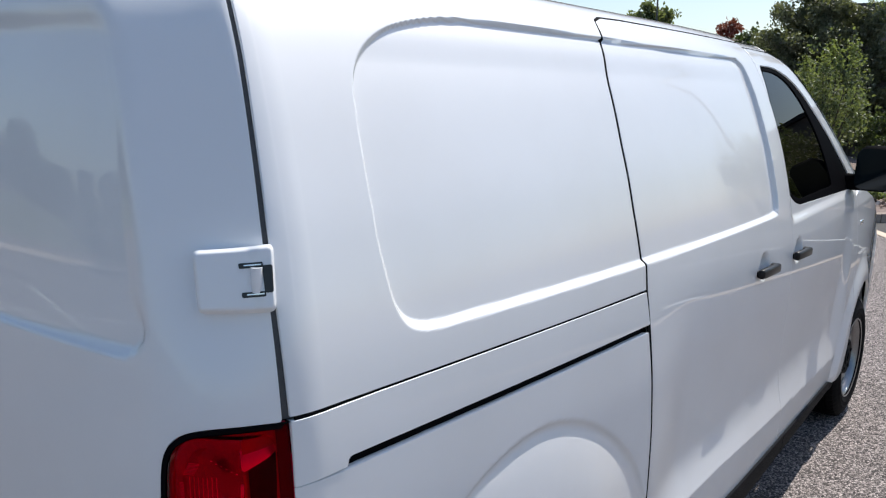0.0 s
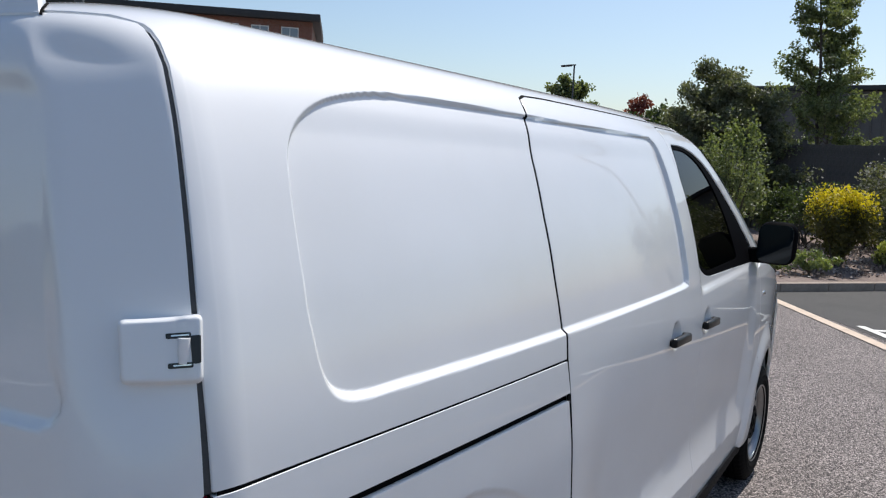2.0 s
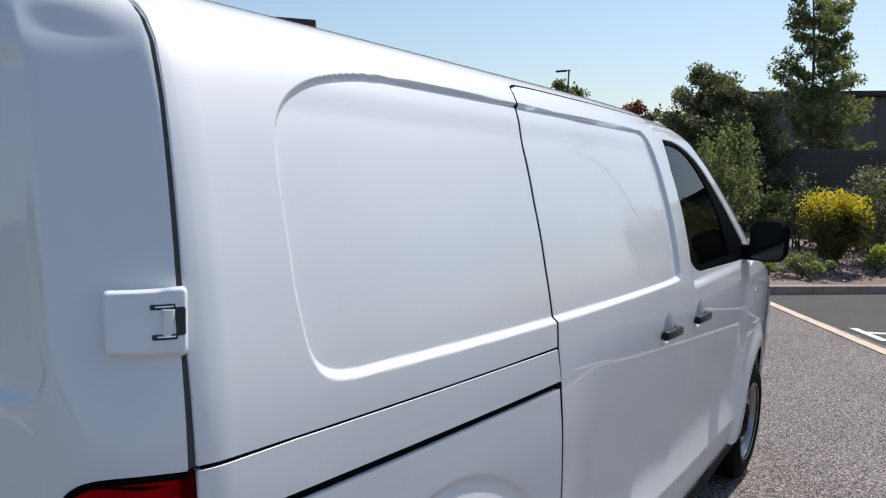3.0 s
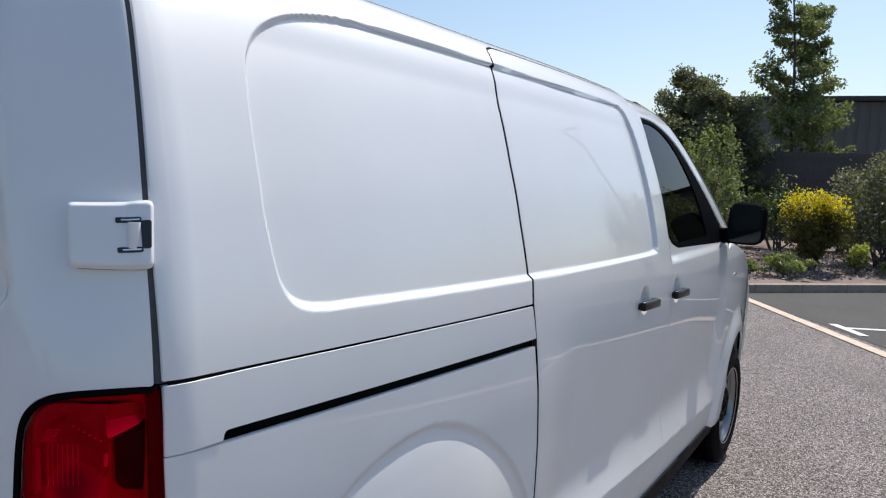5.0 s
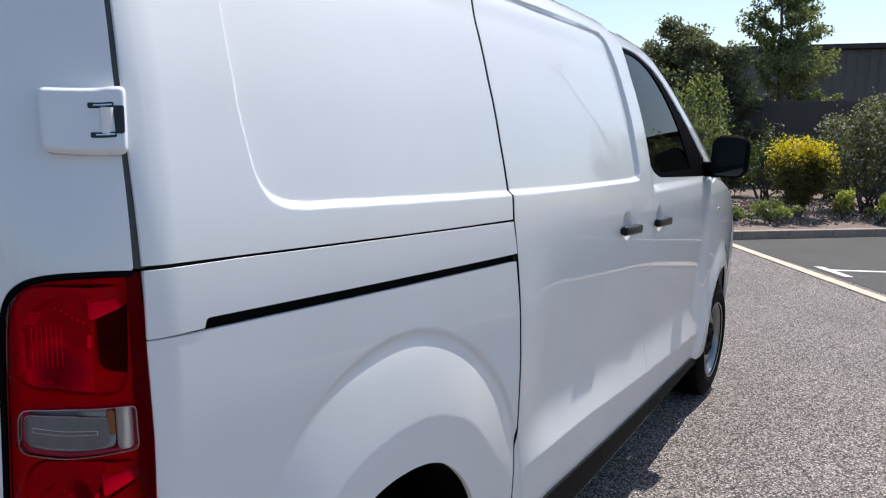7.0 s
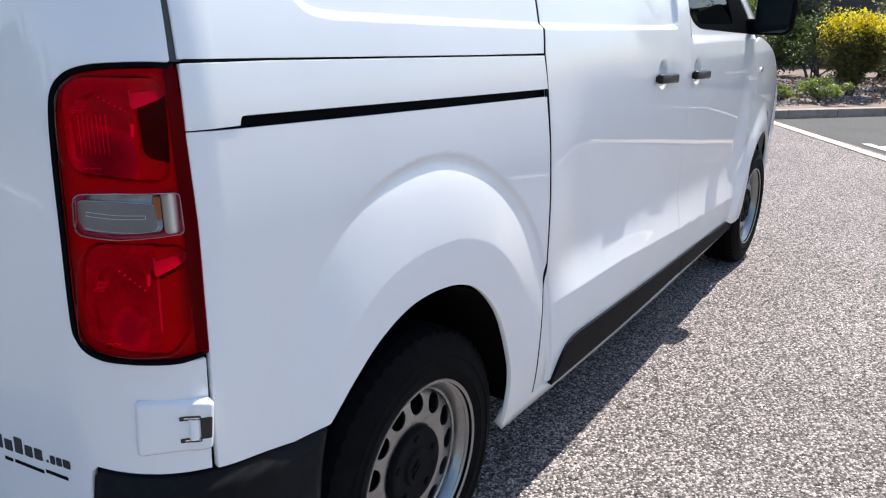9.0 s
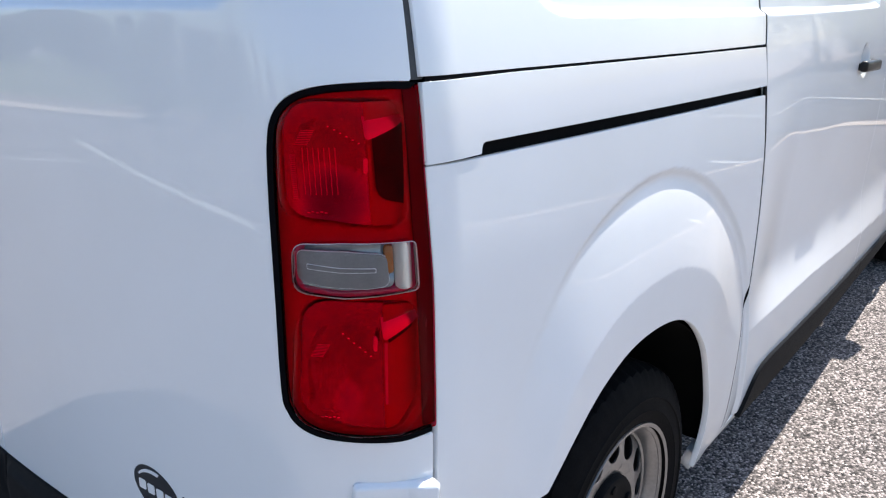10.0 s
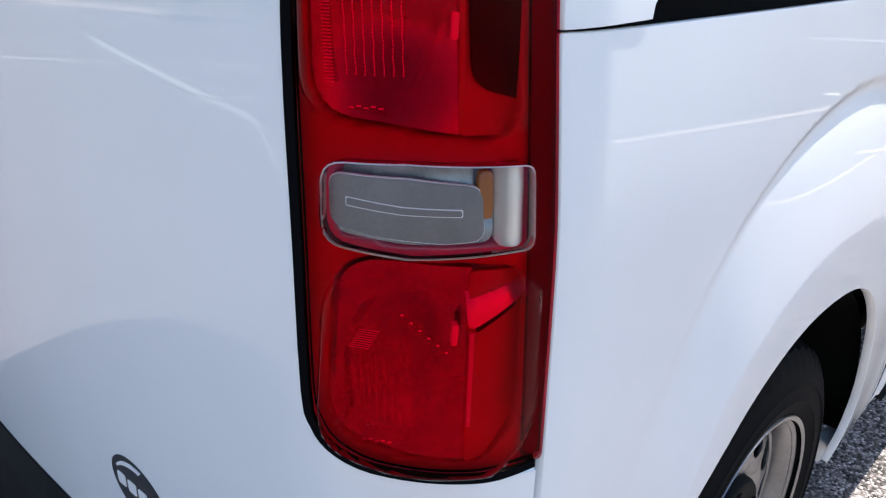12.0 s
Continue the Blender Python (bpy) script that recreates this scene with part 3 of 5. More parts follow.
gs = int(np.argmin([abs(p[0] - 2.468) + abs(p[1] - 1.46) for p in GLASS]))
inner = [GLASS[(gs + k) % len(GLASS)] for k in range(len(GLASS) + 1)]
ring = [WINDOW[(start + k) % len(WINDOW)] for k in range(len(WINDOW) + 1)]
skin("window_surround", sz(ring + inner[::-1]), 0.0125, TRIM_BLACK, cab_doors, body_shape, -0.006, 0.01)
skin("window", sz(GLASS), 0.025, TINTED_GLASS, cab_doors, body_shape, -0.010, 0.003, 0.0)

# front wing, bonnet, windscreen and nose
wing = sz([(y + 0.0025, z) for y, z in WING_GAP]) + sz([(3.80, 1.275), (4.05, 1.235), (4.30, 1.175), (4.55, 1.07), (4.72, 0.92), (4.76, 0.70), (4.75, 0.52), (4.50, 0.50)])
wing += sz(rounded([(4.44, 0.50), (4.38, 0.62), (4.22, 0.73), (4.03, 0.765), (3.85, 0.73), (3.70, 0.60), (3.665, 0.48)][0:6], 4, False)) + sz([(3.735, 0.56)])
skin("front_wing", wing, 0.02, WHITE, van, body_shape)


def across(name, lines, mat, bulge=0.0, label=""):
    """A sheet from one flank to the other along a falling line of (y, z, half width)."""
    verts, faces, n = [], [], 13
    for y, z, w in lines:
        for k in range(n):
            u = -1 + 2 * k / (n - 1)
            verts.append((w * u, y + bulge * (1 - u * u), z + 0.02 * (1 - u * u)))
    for i in range(len(lines) - 1):
        for k in range(n - 1):
            faces.append((i * n + k, i * n + k + 1, (i + 1) * n + k + 1, (i + 1) * n + k))
    return mesh_object(name, verts, faces, mat, van, label)


def flank(y, z):
    return float(w_of(v_at(z)) + side_taper(np.array(y), np.array(z)))


across("windscreen", [(y, z - 0.004, flank(y, z) - 0.006) for y, z in [(2.90, 1.93)] + PILLAR[1:]], TINTED_GLASS, 0.18)
across("bonnet", [(y, z, flank(y, z) - 0.004) for y, z in [(3.84, 1.315), (4.05, 1.24), (4.30, 1.18), (4.55, 1.075), (4.70, 0.93)]], WHITE, 0.16)
across("front_bumper", [(y, z, flank(4.6, 0.7) - 0.03) for y, z in [(4.70, 0.93), (4.77, 0.70), (4.77, 0.50), (4.70, 0.28)]], WHITE, 0.16)
skin("front_bumper_side", sz([(4.44, 0.495), (4.75, 0.515), (4.74, 0.28), (4.46, 0.28)]), 0.02, WHITE, van, body_shape)

# roof panel between the edges
ring_s = np.concatenate([np.linspace(mid(1.95), -0.3, 12), np.linspace(-0.28, 0.3, 12), np.linspace(0.4, s_side(2.90, 1.95), 20)])
rim = hull(ring_s, np.full(ring_s.shape, 2.10))
half = [p for p in rim if p[0] > 0.0]
loop = half + [np.array((-p[0], p[1], p[2])) for p in half[::-1]]
verts, faces, n = [], [], len(loop)
for row in range(7):
    t = row / 6
    for p in loop:
        goal = np.array((0.0, min(max(p[1], 0.9), 2.5), 1.982))
        q = p * (1 - t) + goal * t
        q[2] = p[2] + (1.982 - p[2]) * math.sin(t * math.pi / 2) - 0.001
        verts.append(q)
for row in range(6):
    for k in range(n):
        faces.append((row * n + k, row * n + (k + 1) % n, (row + 1) * n + (k + 1) % n, (row + 1) * n + k))
mesh_object("roof", verts, faces, WHITE, van)

# back doors
LAMP = [(-0.058, 1.274), (-0.10, 1.276), (-0.145, 1.275), (-0.175, 1.272), (-0.198, 1.266), (-0.215, 1.256), (-0.228, 1.241), (-0.236, 1.218), (-0.241, 1.17), (-0.246, 1.05), (-0.247, 0.915),
        (-0.240, 0.885), (-0.226, 0.868), (-0.200, 0.857), (-0.166, 0.852), (-0.122, 0.847), (-0.09, 0.845), (-0.044, 0.850), (-0.048, 1.05)]
LAMP = [tuple(float(c) for c in p) for p in rounded(LAMP[:18], 3, False)] + LAMP[18:]


def shifted(points, d):
    """An outline pushed outwards by d."""
    p = np.array(points)
    out = []
    for i in range(len(p)):
        a, b, c = p[i - 1], p[i], p[(i + 1) % len(p)]
        t = (c - a) / np.linalg.norm(c - a)
        out.append((b[0] - t[1] * d, b[1] + t[0] * d))
    return out


area = sum(a[0] * b[1] - b[0] * a[1] for a, b in zip(LAMP, LAMP[1:] + LAMP[:1]))
grow = -1 if area > 0 else 1
lamp_hole = shifted(LAMP, 0.0012 * grow)
door_edge = [p for p in left_of_gap if p[1] > 1.283]
back = cz([(-0.070, 1.2785)]) + cz(door_edge) + [(-0.130, 1.975), (mid(1.905), 1.975)] + cz([(mid(z), z) for z in (1.8, 1.6, 1.3, 1.0, 0.7, 0.525)] + [(-0.60, 0.535), (-0.41, 0.550), (-0.262, 0.556), (-0.246, 0.62), (-0.240, 0.668), (-0.228, 0.680), (-0.20, 0.676), (-0.13, 0.666), (-0.056, 0.657)])
back += cz([(-0.056, 0.843)]) + cz([p for p in lamp_hole[::-1] if p[0] < -0.07])
back_doors = skin("back_door", back, 0.009, WHITE, van, body_shape)

# high brake lamp cover over the doors, with a dark joint at its end
cover_end = [(-0.222, 1.968), (-0.226, 2.000), (-0.236, 2.025)]
skin("brake_lamp_cover", cover_end + [(-0.30, 2.040), (mid(1.93), 2.040), (mid(1.90), 1.972)], 0.012, WHITE, van, lambda s, v, p: 0.004 + 0.016 * step(1.966, 1.995, v), 0.0, 0.024)
skin("shut_line", [(-0.217, 1.966), (-0.221, 2.000), (-0.231, 2.025)] + cover_end[::-1], 0.012, BLACK_GAP, van, None, 0.002, 0.01, 0.0)

# black shut-line core behind the panels
core = cz([(mid(z), z) for z in (0.36, 0.8, 1.2, 1.6, 1.8, 1.93)] + [(-0.12, 1.93)]) + sz([(1.3, 1.93), (2.85, 1.93), (3.02, 1.85), (3.42, 1.25), (3.42, 1.30), (2.46, 1.30), (2.40, 1.5), (2.46, 1.86), (2.38, 1.86), (2.36, 1.28), (3.9, 1.15), (4.5, 1.0), (4.7, 0.8), (4.45, 0.55), (4.25, 0.80), (3.85, 0.80), (3.62, 0.6), (3.62, 0.34), (1.16, 0.32), (1.13, 0.48), (1.08, 0.62), (0.98, 0.74), (0.83, 0.83), (0.68, 0.84), (0.56, 0.80), (0.46, 0.74), (0.34, 0.62), (0.34, 0.36)])
skin("shut_line_core", core, 0.0125, BLACK_GAP, van, lambda s, v, p: body_shape(s, v, p) - 0.05 * step(-0.004, 0.002, depth_in(LAMP, s, p[..., 2])), -0.0165, 0.002, 0.0)
seal = cz([(s + 0.011, z) for s, z in GAP if z > 1.27]) + cz([(s - 0.004, z) for s, z in GAP[::-1] if z > 1.27])
skin("door_seal", seal, 0.0125, SEAL, van, body_shape, -0.007, 0.004)

def shut_line(points, name="shut_line", depth=-0.0012, half=0.011):
    """The dark bottom of a joint between two panels."""
    p = np.array(points, float)
    t = np.gradient(p, axis=0)
    t /= np.linalg.norm(t, axis=1, keepdims=True)
    n = np.stack([-t[:, 1], t[:, 0]], 1) * half
    skin(name, [tuple(q) for q in p + n] + [tuple(q) for q in (p - n)[::-1]], 0.006, BLACK_GAP, van, body_shape, depth, 0.003, 0.0)


def finer(points, count=40):
    p = np.array(points, float)
    at_line = np.concatenate([[0], np.cumsum(np.linalg.norm(np.diff(p, axis=0), axis=1))])
    q = np.linspace(0, at_line[-1], count)
    return np.stack([np.interp(q, at_line, p[:, 0]), np.interp(q, at_line, p[:, 1])], 1)


shut_line(finer(sz(DOOR_GAP) + [(s_side(1.29, 1.893), 1.955), (s_side(1.335, 1.902), 1.975), (s_side(1.45, 1.905), 1.982)] + [(s_side(y, 1.905), 1.982) for y in (1.8, 2.2, 2.6, 2.9)], 70))
shut_line(finer([(s_side(1.335, 1.902), 1.9725), (s_side(1.45, 1.905), 1.979)] + [(s_side(y, 1.905), 1.979) for y in (1.8, 2.2, 2.6, 2.88)], 50), "roof_seal", -0.001, 0.0055)
shut_line(finer(sz(B_GAP)))
shut_line(finer(sz(WING_GAP)))
shut_line(finer(sz([(y, seam_z(y)) for y in (0.15, 0.6, 1.18)])))

# black lower trim and back bumper
SILL = [(1.365, 0.300), (1.372, 0.322), (1.384, 0.350), (1.399, 0.376), (1.416, 0.396), (1.438, 0.411), (1.470, 0.421), (1.52, 0.4245), (1.9, 0.418), (2.595, 0.398), (2.600, 0.318)]
skin("sill_trim", sz(SILL), 0.02, PLASTIC, van, body_shape, 0.010, 0.02)
skin("sill_trim", sz([(2.607, 0.316), (2.602, 0.397), (3.45, 0.362), (3.54, 0.335), (3.55, 0.300)]), 0.02, PLASTIC, van, body_shape, 0.010, 0.02)
skin("sill", sz([(1.13, 0.302), (1.25, 0.308), (1.3, 0.305), (3.70, 0.315), (3.70, 0.25), (1.13, 0.247)]), 0.03, WHITE, van, None, -0.004, 0.03)
BUMPER = cz([(-0.062, 0.6465), (-0.13, 0.655), (-0.20, 0.665), (-0.228, 0.669), (-0.236, 0.66), (-0.242, 0.62), (-0.256, 0.548), (-0.41, 0.542), (-0.60, 0.527), (mid(0.517), 0.517), (mid(0.27), 0.27)])
BUMPER += cz([(-0.2, 0.27)]) + sz([(0.34, 0.27), (0.35, 0.40), (0.37, 0.52), (0.388, 0.611), (0.28, 0.622), (0.142, 0.644)])


def bumper_shape(s, v, p):
    return 0.012 * step(0.0, 0.025, depth_in(BUMPER, s, v)) + 0.01 * step(0.56, 0.45, p[..., 2])


skin("rear_bumper", BUMPER, 0.0125, PLASTIC, van, bumper_shape, -0.002, 0.02)

# underside
part("underbody", rounded_box((1.60, 2.45, 0.06), 0.01, (0, 2.35, 0.32)), LINER, van)
part("underbody", rounded_box((1.60, 0.35, 0.06), 0.01, (0, 0.12, 0.32)), LINER, van)


# ---- wheels ----
def wheel_well(y, outer):
    verts, faces = [], []
    for i in range(25):
        a = math.pi * i / 24
        for x in (0.62, outer):
            verts.append((x, y + 0.41 * math.cos(a), 0.33 + 0.44 * math.sin(a)))
    for i in range(24):
        faces.append((2 * i, 2 * i + 1, 2 * i + 3, 2 * i + 2))
    base = len(verts)
    verts += [(0.62, y + 0.41 * math.cos(math.pi * i / 24), 0.33 + 0.44 * math.sin(math.pi * i / 24)) for i in range(25)] + [(0.62, y, 0.28)]
    faces += [(base + i, base + i + 1, base + 25) for i in range(24)]
    mesh_object("wheel_arch_liner", verts, faces, LINER, van)
    mesh_object("wheel_arch_liner", [(-v[0], v[1], v[2]) for v in verts], faces, LINER, van)


TYRE_R, RIM_R = 0.334, 0.212


def tyre_mesh():
    """Sidewall and tread, with grooves round it and slots across the shoulders."""
    n = 168
    outline = [(-0.096, RIM_R - 0.004, 0), (-0.106, RIM_R + 0.012, 0), (-0.1085, RIM_R + 0.030, 0), (-0.1105, RIM_R + 0.033, 0), (-0.1085, RIM_R + 0.037, 0), (-0.109, RIM_R + 0.058, 0), (-0.1115, RIM_R + 0.061, 0), (-0.1085, RIM_R + 0.065, 0), (-0.106, RIM_R + 0.080, 0), (-0.097, TYRE_R - 0.022, 0.4), (-0.088, TYRE_R - 0.008, 1), (-0.072, TYRE_R - 0.002, 1)]
    flank_rows = len(outline)
    for x in (-0.052, -0.018, 0.018, 0.052):
        outline += [(x - 0.006, TYRE_R, 0), (x - 0.005, TYRE_R - 0.008, 0), (x + 0.005, TYRE_R - 0.008, 0), (x + 0.006, TYRE_R, 0)]
    outline += [(-x, r, g) for x, r, g in outline[:flank_rows][::-1]]
    verts, faces, m = [], [], len(outline)
    for i in range(n):
        a = 2 * math.pi * i / n
        for x, r, g in outline:
            cut = 0.0065 * g if i % 3 == 0 else 0.0
            rr = r - cut
            verts.append((x, rr * math.cos(a), rr * math.sin(a)))
    for i in range(n):
        k = (i + 1) % n
        for j in range(m - 1):
            faces.append((i * m + j, i * m + j + 1, k * m + j + 1, k * m + j))
    return verts, faces


def disc_mesh():
    """The pressed steel disc with its ring of round holes; the outside faces +x."""
    def dish(r):
        return float(np.interp(r, [0.0, 0.095, 0.112, 0.150, 0.180, 0.192], [0.066, 0.066, 0.074, 0.070, 0.060, 0.042]))
    verts, faces, holes, r0, r1, mid, hole = [], [], 13, 0.095, 0.192, 0.153, 0.0255
    for k in range(holes):
        base, a0, da = len(verts), 2 * math.pi * k / holes, 2 * math.pi / holes
        square = []
        for j in range(6):
            square.append((r0, -0.5 + j / 6))
        for j in range(6):
            square.append((r0 + (r1 - r0) * j / 6, 0.5))
        for j in range(6):
            square.append((r1, 0.5 - j / 6))
        for j in range(6):
            square.append((r1 + (r0 - r1) * j / 6, -0.5))
        rings = [[], [], [], []]
        for r, u in square:
            a = a0 + u * da
            y, z = r * math.cos(a), r * math.sin(a)
            cy, cz0 = mid * math.cos(a0), mid * math.sin(a0)
            ang = math.atan2(z - cz0, y - cy)
            hy, hz = cy + hole * math.cos(ang), cz0 + hole * math.sin(ang)
            rings[0].append((dish(r), y, z))
            my, mz = (y + hy) / 2, (z + hz) / 2
            rings[1].append((dish(math.hypot(my, mz)), my, mz))
            rings[2].append((dish(math.hypot(hy, hz)), hy, hz))
            rings[3].append((dish(math.hypot(hy, hz)) - 0.004, hy * 0.998, hz * 0.998))
        for ring_row in rings:
            verts += ring_row
        for row in range(3):
            for j in range(24):
                i = (j + 1) % 24
                faces.append((base + row * 24 + j, base + row * 24 + i, base + (row + 1) * 24 + i, base + (row + 1) * 24 + j))
    return verts, faces


def wheel(x, y, side):
    """One wheel, hung on the van; side +1 faces right."""
    hub = new("wheel")
    hub.parent = van
    hub.location = (x, y, TYRE_R - 0.002)
    if side < 0:
        hub.rotation_euler = (0, 0, math.pi)
    v, f = tyre_mesh()
    mesh_object("tyre", v, f, TYRE, hub, "black road tyre with a grooved tread", 30)
    lip = [(-0.085, RIM_R - 0.012), (0.060, RIM_R - 0.026), (0.078, RIM_R - 0.022), (0.092, RIM_R - 0.010), (0.098, RIM_R + 0.001), (0.103, RIM_R + 0.006), (0.106, RIM_R + 0.005), (0.104, RIM_R - 0.003)]
    v, f = lathe([(d, r) for d, r in lip], 72)
    v2, f2 = lathe([(0.092, RIM_R - 0.011), (0.084, RIM_R - 0.012), (0.080, RIM_R - 0.020), (0.066, RIM_R - 0.021), (0.061, RIM_R - 0.030), (0.040, RIM_R - 0.031), (0.030, RIM_R - 0.022)], 72)
    mesh_object("rim", v + v2, f + [tuple(i + len(v) for i in q)[::-1] for q in f2], STEEL, hub, "silver painted steel rim", 50)
    v, f = disc_mesh()
    disc = mesh_object("disc", v, f, STEEL, hub, "", 50)
    bm = bmesh.new()
    bm.from_mesh(disc.data)
    bmesh.ops.remove_doubles(bm, verts=bm.verts, dist=0.0002)
    bm.to_mesh(disc.data)
    bm.free()
    disc.data.set_sharp_from_angle(angle=radians(50))
    v, f = lathe([(0.060, 0.097), (0.076, 0.096), (0.082, 0.092), (0.084, 0.085), (0.081, 0.070), (0.080, 0.045), (0.086, 0.040), (0.087, 0.0001)], 48)
    mesh_object("hub_cap", v, f, HUB, hub, "dark grey plastic hub cap", 40)
    for k in range(5):
        a = 2 * math.pi * k / 5 + 0.3
        v, f = lathe([(0.080, 0.0105), (0.087, 0.0095), (0.088, 0.0001)], 12)
        mesh_object("nut_cover", [(p[0], p[1] + 0.074 * math.cos(a), p[2] + 0.074 * math.sin(a)) for p in v], f, HUB, hub)
    for h in (0.0, 0.016):
        bm = bmesh.new()
        pts = [(-0.022, -0.012), (0.0, 0.006), (0.022, -0.012), (0.022, -0.004), (0.0, 0.014), (-0.022, -0.004)]
        bottom = [bm.verts.new((0.086, a, b + h - 0.006)) for a, b in pts]
        top = [bm.verts.new((0.091, a, b + h - 0.006)) for a, b in pts]
        bm.faces.new(top)
        for i in range(6):
            bm.faces.new((bottom[i], bottom[(i + 1) % 6], top[(i + 1) % 6], top[i]))
        bmesh.ops.recalc_face_normals(bm, faces=bm.faces)
        part("emblem", bm, HUB, hub)
    v, f = lathe([(-0.02, 0.20), (-0.02, 0.0001)], 32)
    mesh_object("brake_shield", v, f, LINER, hub)
    return hub


for wy, track, outer in ((0.735, 0.815, 0.93), (4.03, 0.785, 0.83)):
    wheel_well(wy, outer)
    wheel(track, wy, 1)
    wheel(-track, wy, -1)


# ---- tail lamps ----
UPPER_POD = fillet([(-0.231, 1.128), (-0.080, 1.112), (-0.074, 1.258), (-0.224, 1.262)], [0.035, 0.03, 0.03, 0.05], 6)
LOWER_POD = fillet([(-0.234, 0.880), (-0.165, 0.862), (-0.100, 0.857), (-0.064, 0.890), (-0.066, 1.022), (-0.220, 1.034)], [0.05, 0.02, 0.01, 0.02, 0.03, 0.04], 6)
CLEAR_POD = fillet([(-0.222, 1.044), (-0.160, 1.038), (-0.074, 1.040), (-0.076, 1.100), (-0.160, 1.104), (-0.218, 1.102)], [0.018, 0, 0.008, 0.008, 0, 0.018], 5)


def pod_height(s, z, box, slope):
    """A raised block on the lens with a flat face and a chamfer of its own width on each side."""
    (left, right, low, high), (wl, wr, wb, wt) = box, slope
    k = np.minimum(np.minimum((s - left) / wl, (right - s) / wr), np.minimum((z - low) / wb, (high - z) / wt))
    return np.clip(k, 0, 1)


def lens_shape(s, v, p):
    z = p[..., 2]
    up, low, clear = depth_in(UPPER_POD, s, z), depth_in(LOWER_POD, s, z), depth_in(CLEAR_POD, s, z)
    edge = depth_in(LAMP, s, z)
    lean = 0.02 * (z - 0.95)
    top = np.minimum(pod_height(s, z, (-0.30, -0.076 - lean, 1.0, 1.262), (0.012, 0.046, 0.014, 0.024)), np.clip(up / 0.020, 0, 1))
    foot = np.minimum(pod_height(s, z, (-0.30, -0.060, 0.80, 1.031), (0.012, 0.056, 0.016, 0.028)), np.clip(low / 0.016, 0, 1))
    return (0.019 * np.sin(top * math.pi / 2) + 0.021 * np.sin(foot * math.pi / 2) + 0.006 * step(-0.002, 0.007, clear)
            - 0.006 * (1 - step(0.0, 0.012, edge)) + 0.004 * np.sin(np.clip((s + 0.24) / 0.19, 0, 1) * math.pi))


def beads(name, places, size, mat, parent, shape, lift):
    """Tiny moulded optics in one piece: a low pyramid at each place on the lamp."""
    for side, owner in zip((1, -1), parent):
        s, z = np.array([q[0] for q in places]), np.array([q[1] for q in places])
        base, way = skin_points(s, v_at(z), shape, lift)
        along = np.stack([hull(s + 0.002, v_at(z)) - hull(s - 0.002, v_at(z))], 0)[0]
        along /= np.linalg.norm(along, axis=1, keepdims=True)
        rise = np.cross(way, along)
        verts, faces = [], []
        for p, n, a, r in zip(base, way, along, rise):
            k = len(verts)
            verts += [p - a * size[0] - r * size[1], p + a * size[0] - r * size[1], p + a * size[0] + r * size[1], p - a * size[0] + r * size[1], p + n * min(size)]
            faces += [(k, k + 1, k + 4), (k + 1, k + 2, k + 4), (k + 2, k + 3, k + 4), (k + 3, k, k + 4)]
        flip = np.array((side, 1.0, 1.0))
        mesh_object(name, np.array(verts) * flip, [f if side > 0 else f[::-1] for f in faces], mat, owner, "", 20)


lamp = skin("tail_lamp", cz(LAMP), 0.004, GLOSS_BLACK, van, None, -0.044, 0.004, 0.0,
            "tall red tail lamp with a clear middle lens")
join_at = int(np.argmin([abs(p[0] + 0.222) + abs(p[1] - 1.044) for p in CLEAR_POD]))
inner = [tuple(CLEAR_POD[(join_at + k) % len(CLEAR_POD)]) for k in range(len(CLEAR_POD) + 1)]
outer_at = int(np.argmin([abs(p[0] + 0.246) + abs(p[1] - 1.05) for p in LAMP]))
LENS = [(a if b[0] < -0.07 else b) for a, b in zip(shifted(LAMP, -0.0062 * grow), shifted(LAMP, -0.0015 * grow))]
outer = [LENS[(outer_at + k) % len(LAMP)] for k in range(len(LAMP) + 1)]
lamp_outline = []
for a, b in zip(outer, outer[1:]):
    lamp_outline += [(a[0] + (b[0] - a[0]) * t, a[1] + (b[1] - a[1]) * t) for t in (0, 0.5)]
lamp_outline.append(outer[-1])
turn = sum(a[0] * b[1] - b[0] * a[1] for a, b in zip(inner, inner[1:]))
if (turn > 0) == (area > 0):
    inner = inner[::-1]
skin("gasket", cz(LAMP[:49] + [(-0.058, 0.8485), (-0.058, 0.8550)] + shifted(LAMP, -0.0078 * grow)[:49][::-1]), 0.006, TRIM_BLACK, lamp, None, 0.001, 0.004, 0.0)
skin("red_lens", cz(lamp_outline + inner), 0.005, RED_LENS, lamp, lens_shape, 0.001, 0.006, 0.0, "glossy red plastic lens")
skin("clear_lens", cz(CLEAR_POD), 0.005, CLEAR_LENS, lamp, lens_shape, 0.001, 0.010, 0.0, "clear plastic lens")

ring_mid = np.mean(CLEAR_POD, axis=0)
clear_loop = list(CLEAR_POD) + [CLEAR_POD[0]]
skin("lens_rim", cz(clear_loop + [ring_mid + (np.array(p) - ring_mid) * np.array((0.988, 0.968)) for p in clear_loop[::-1]]), 0.006, PALE_EDGE, lamp, lens_shape, 0.0002, 0.002, 0.0)

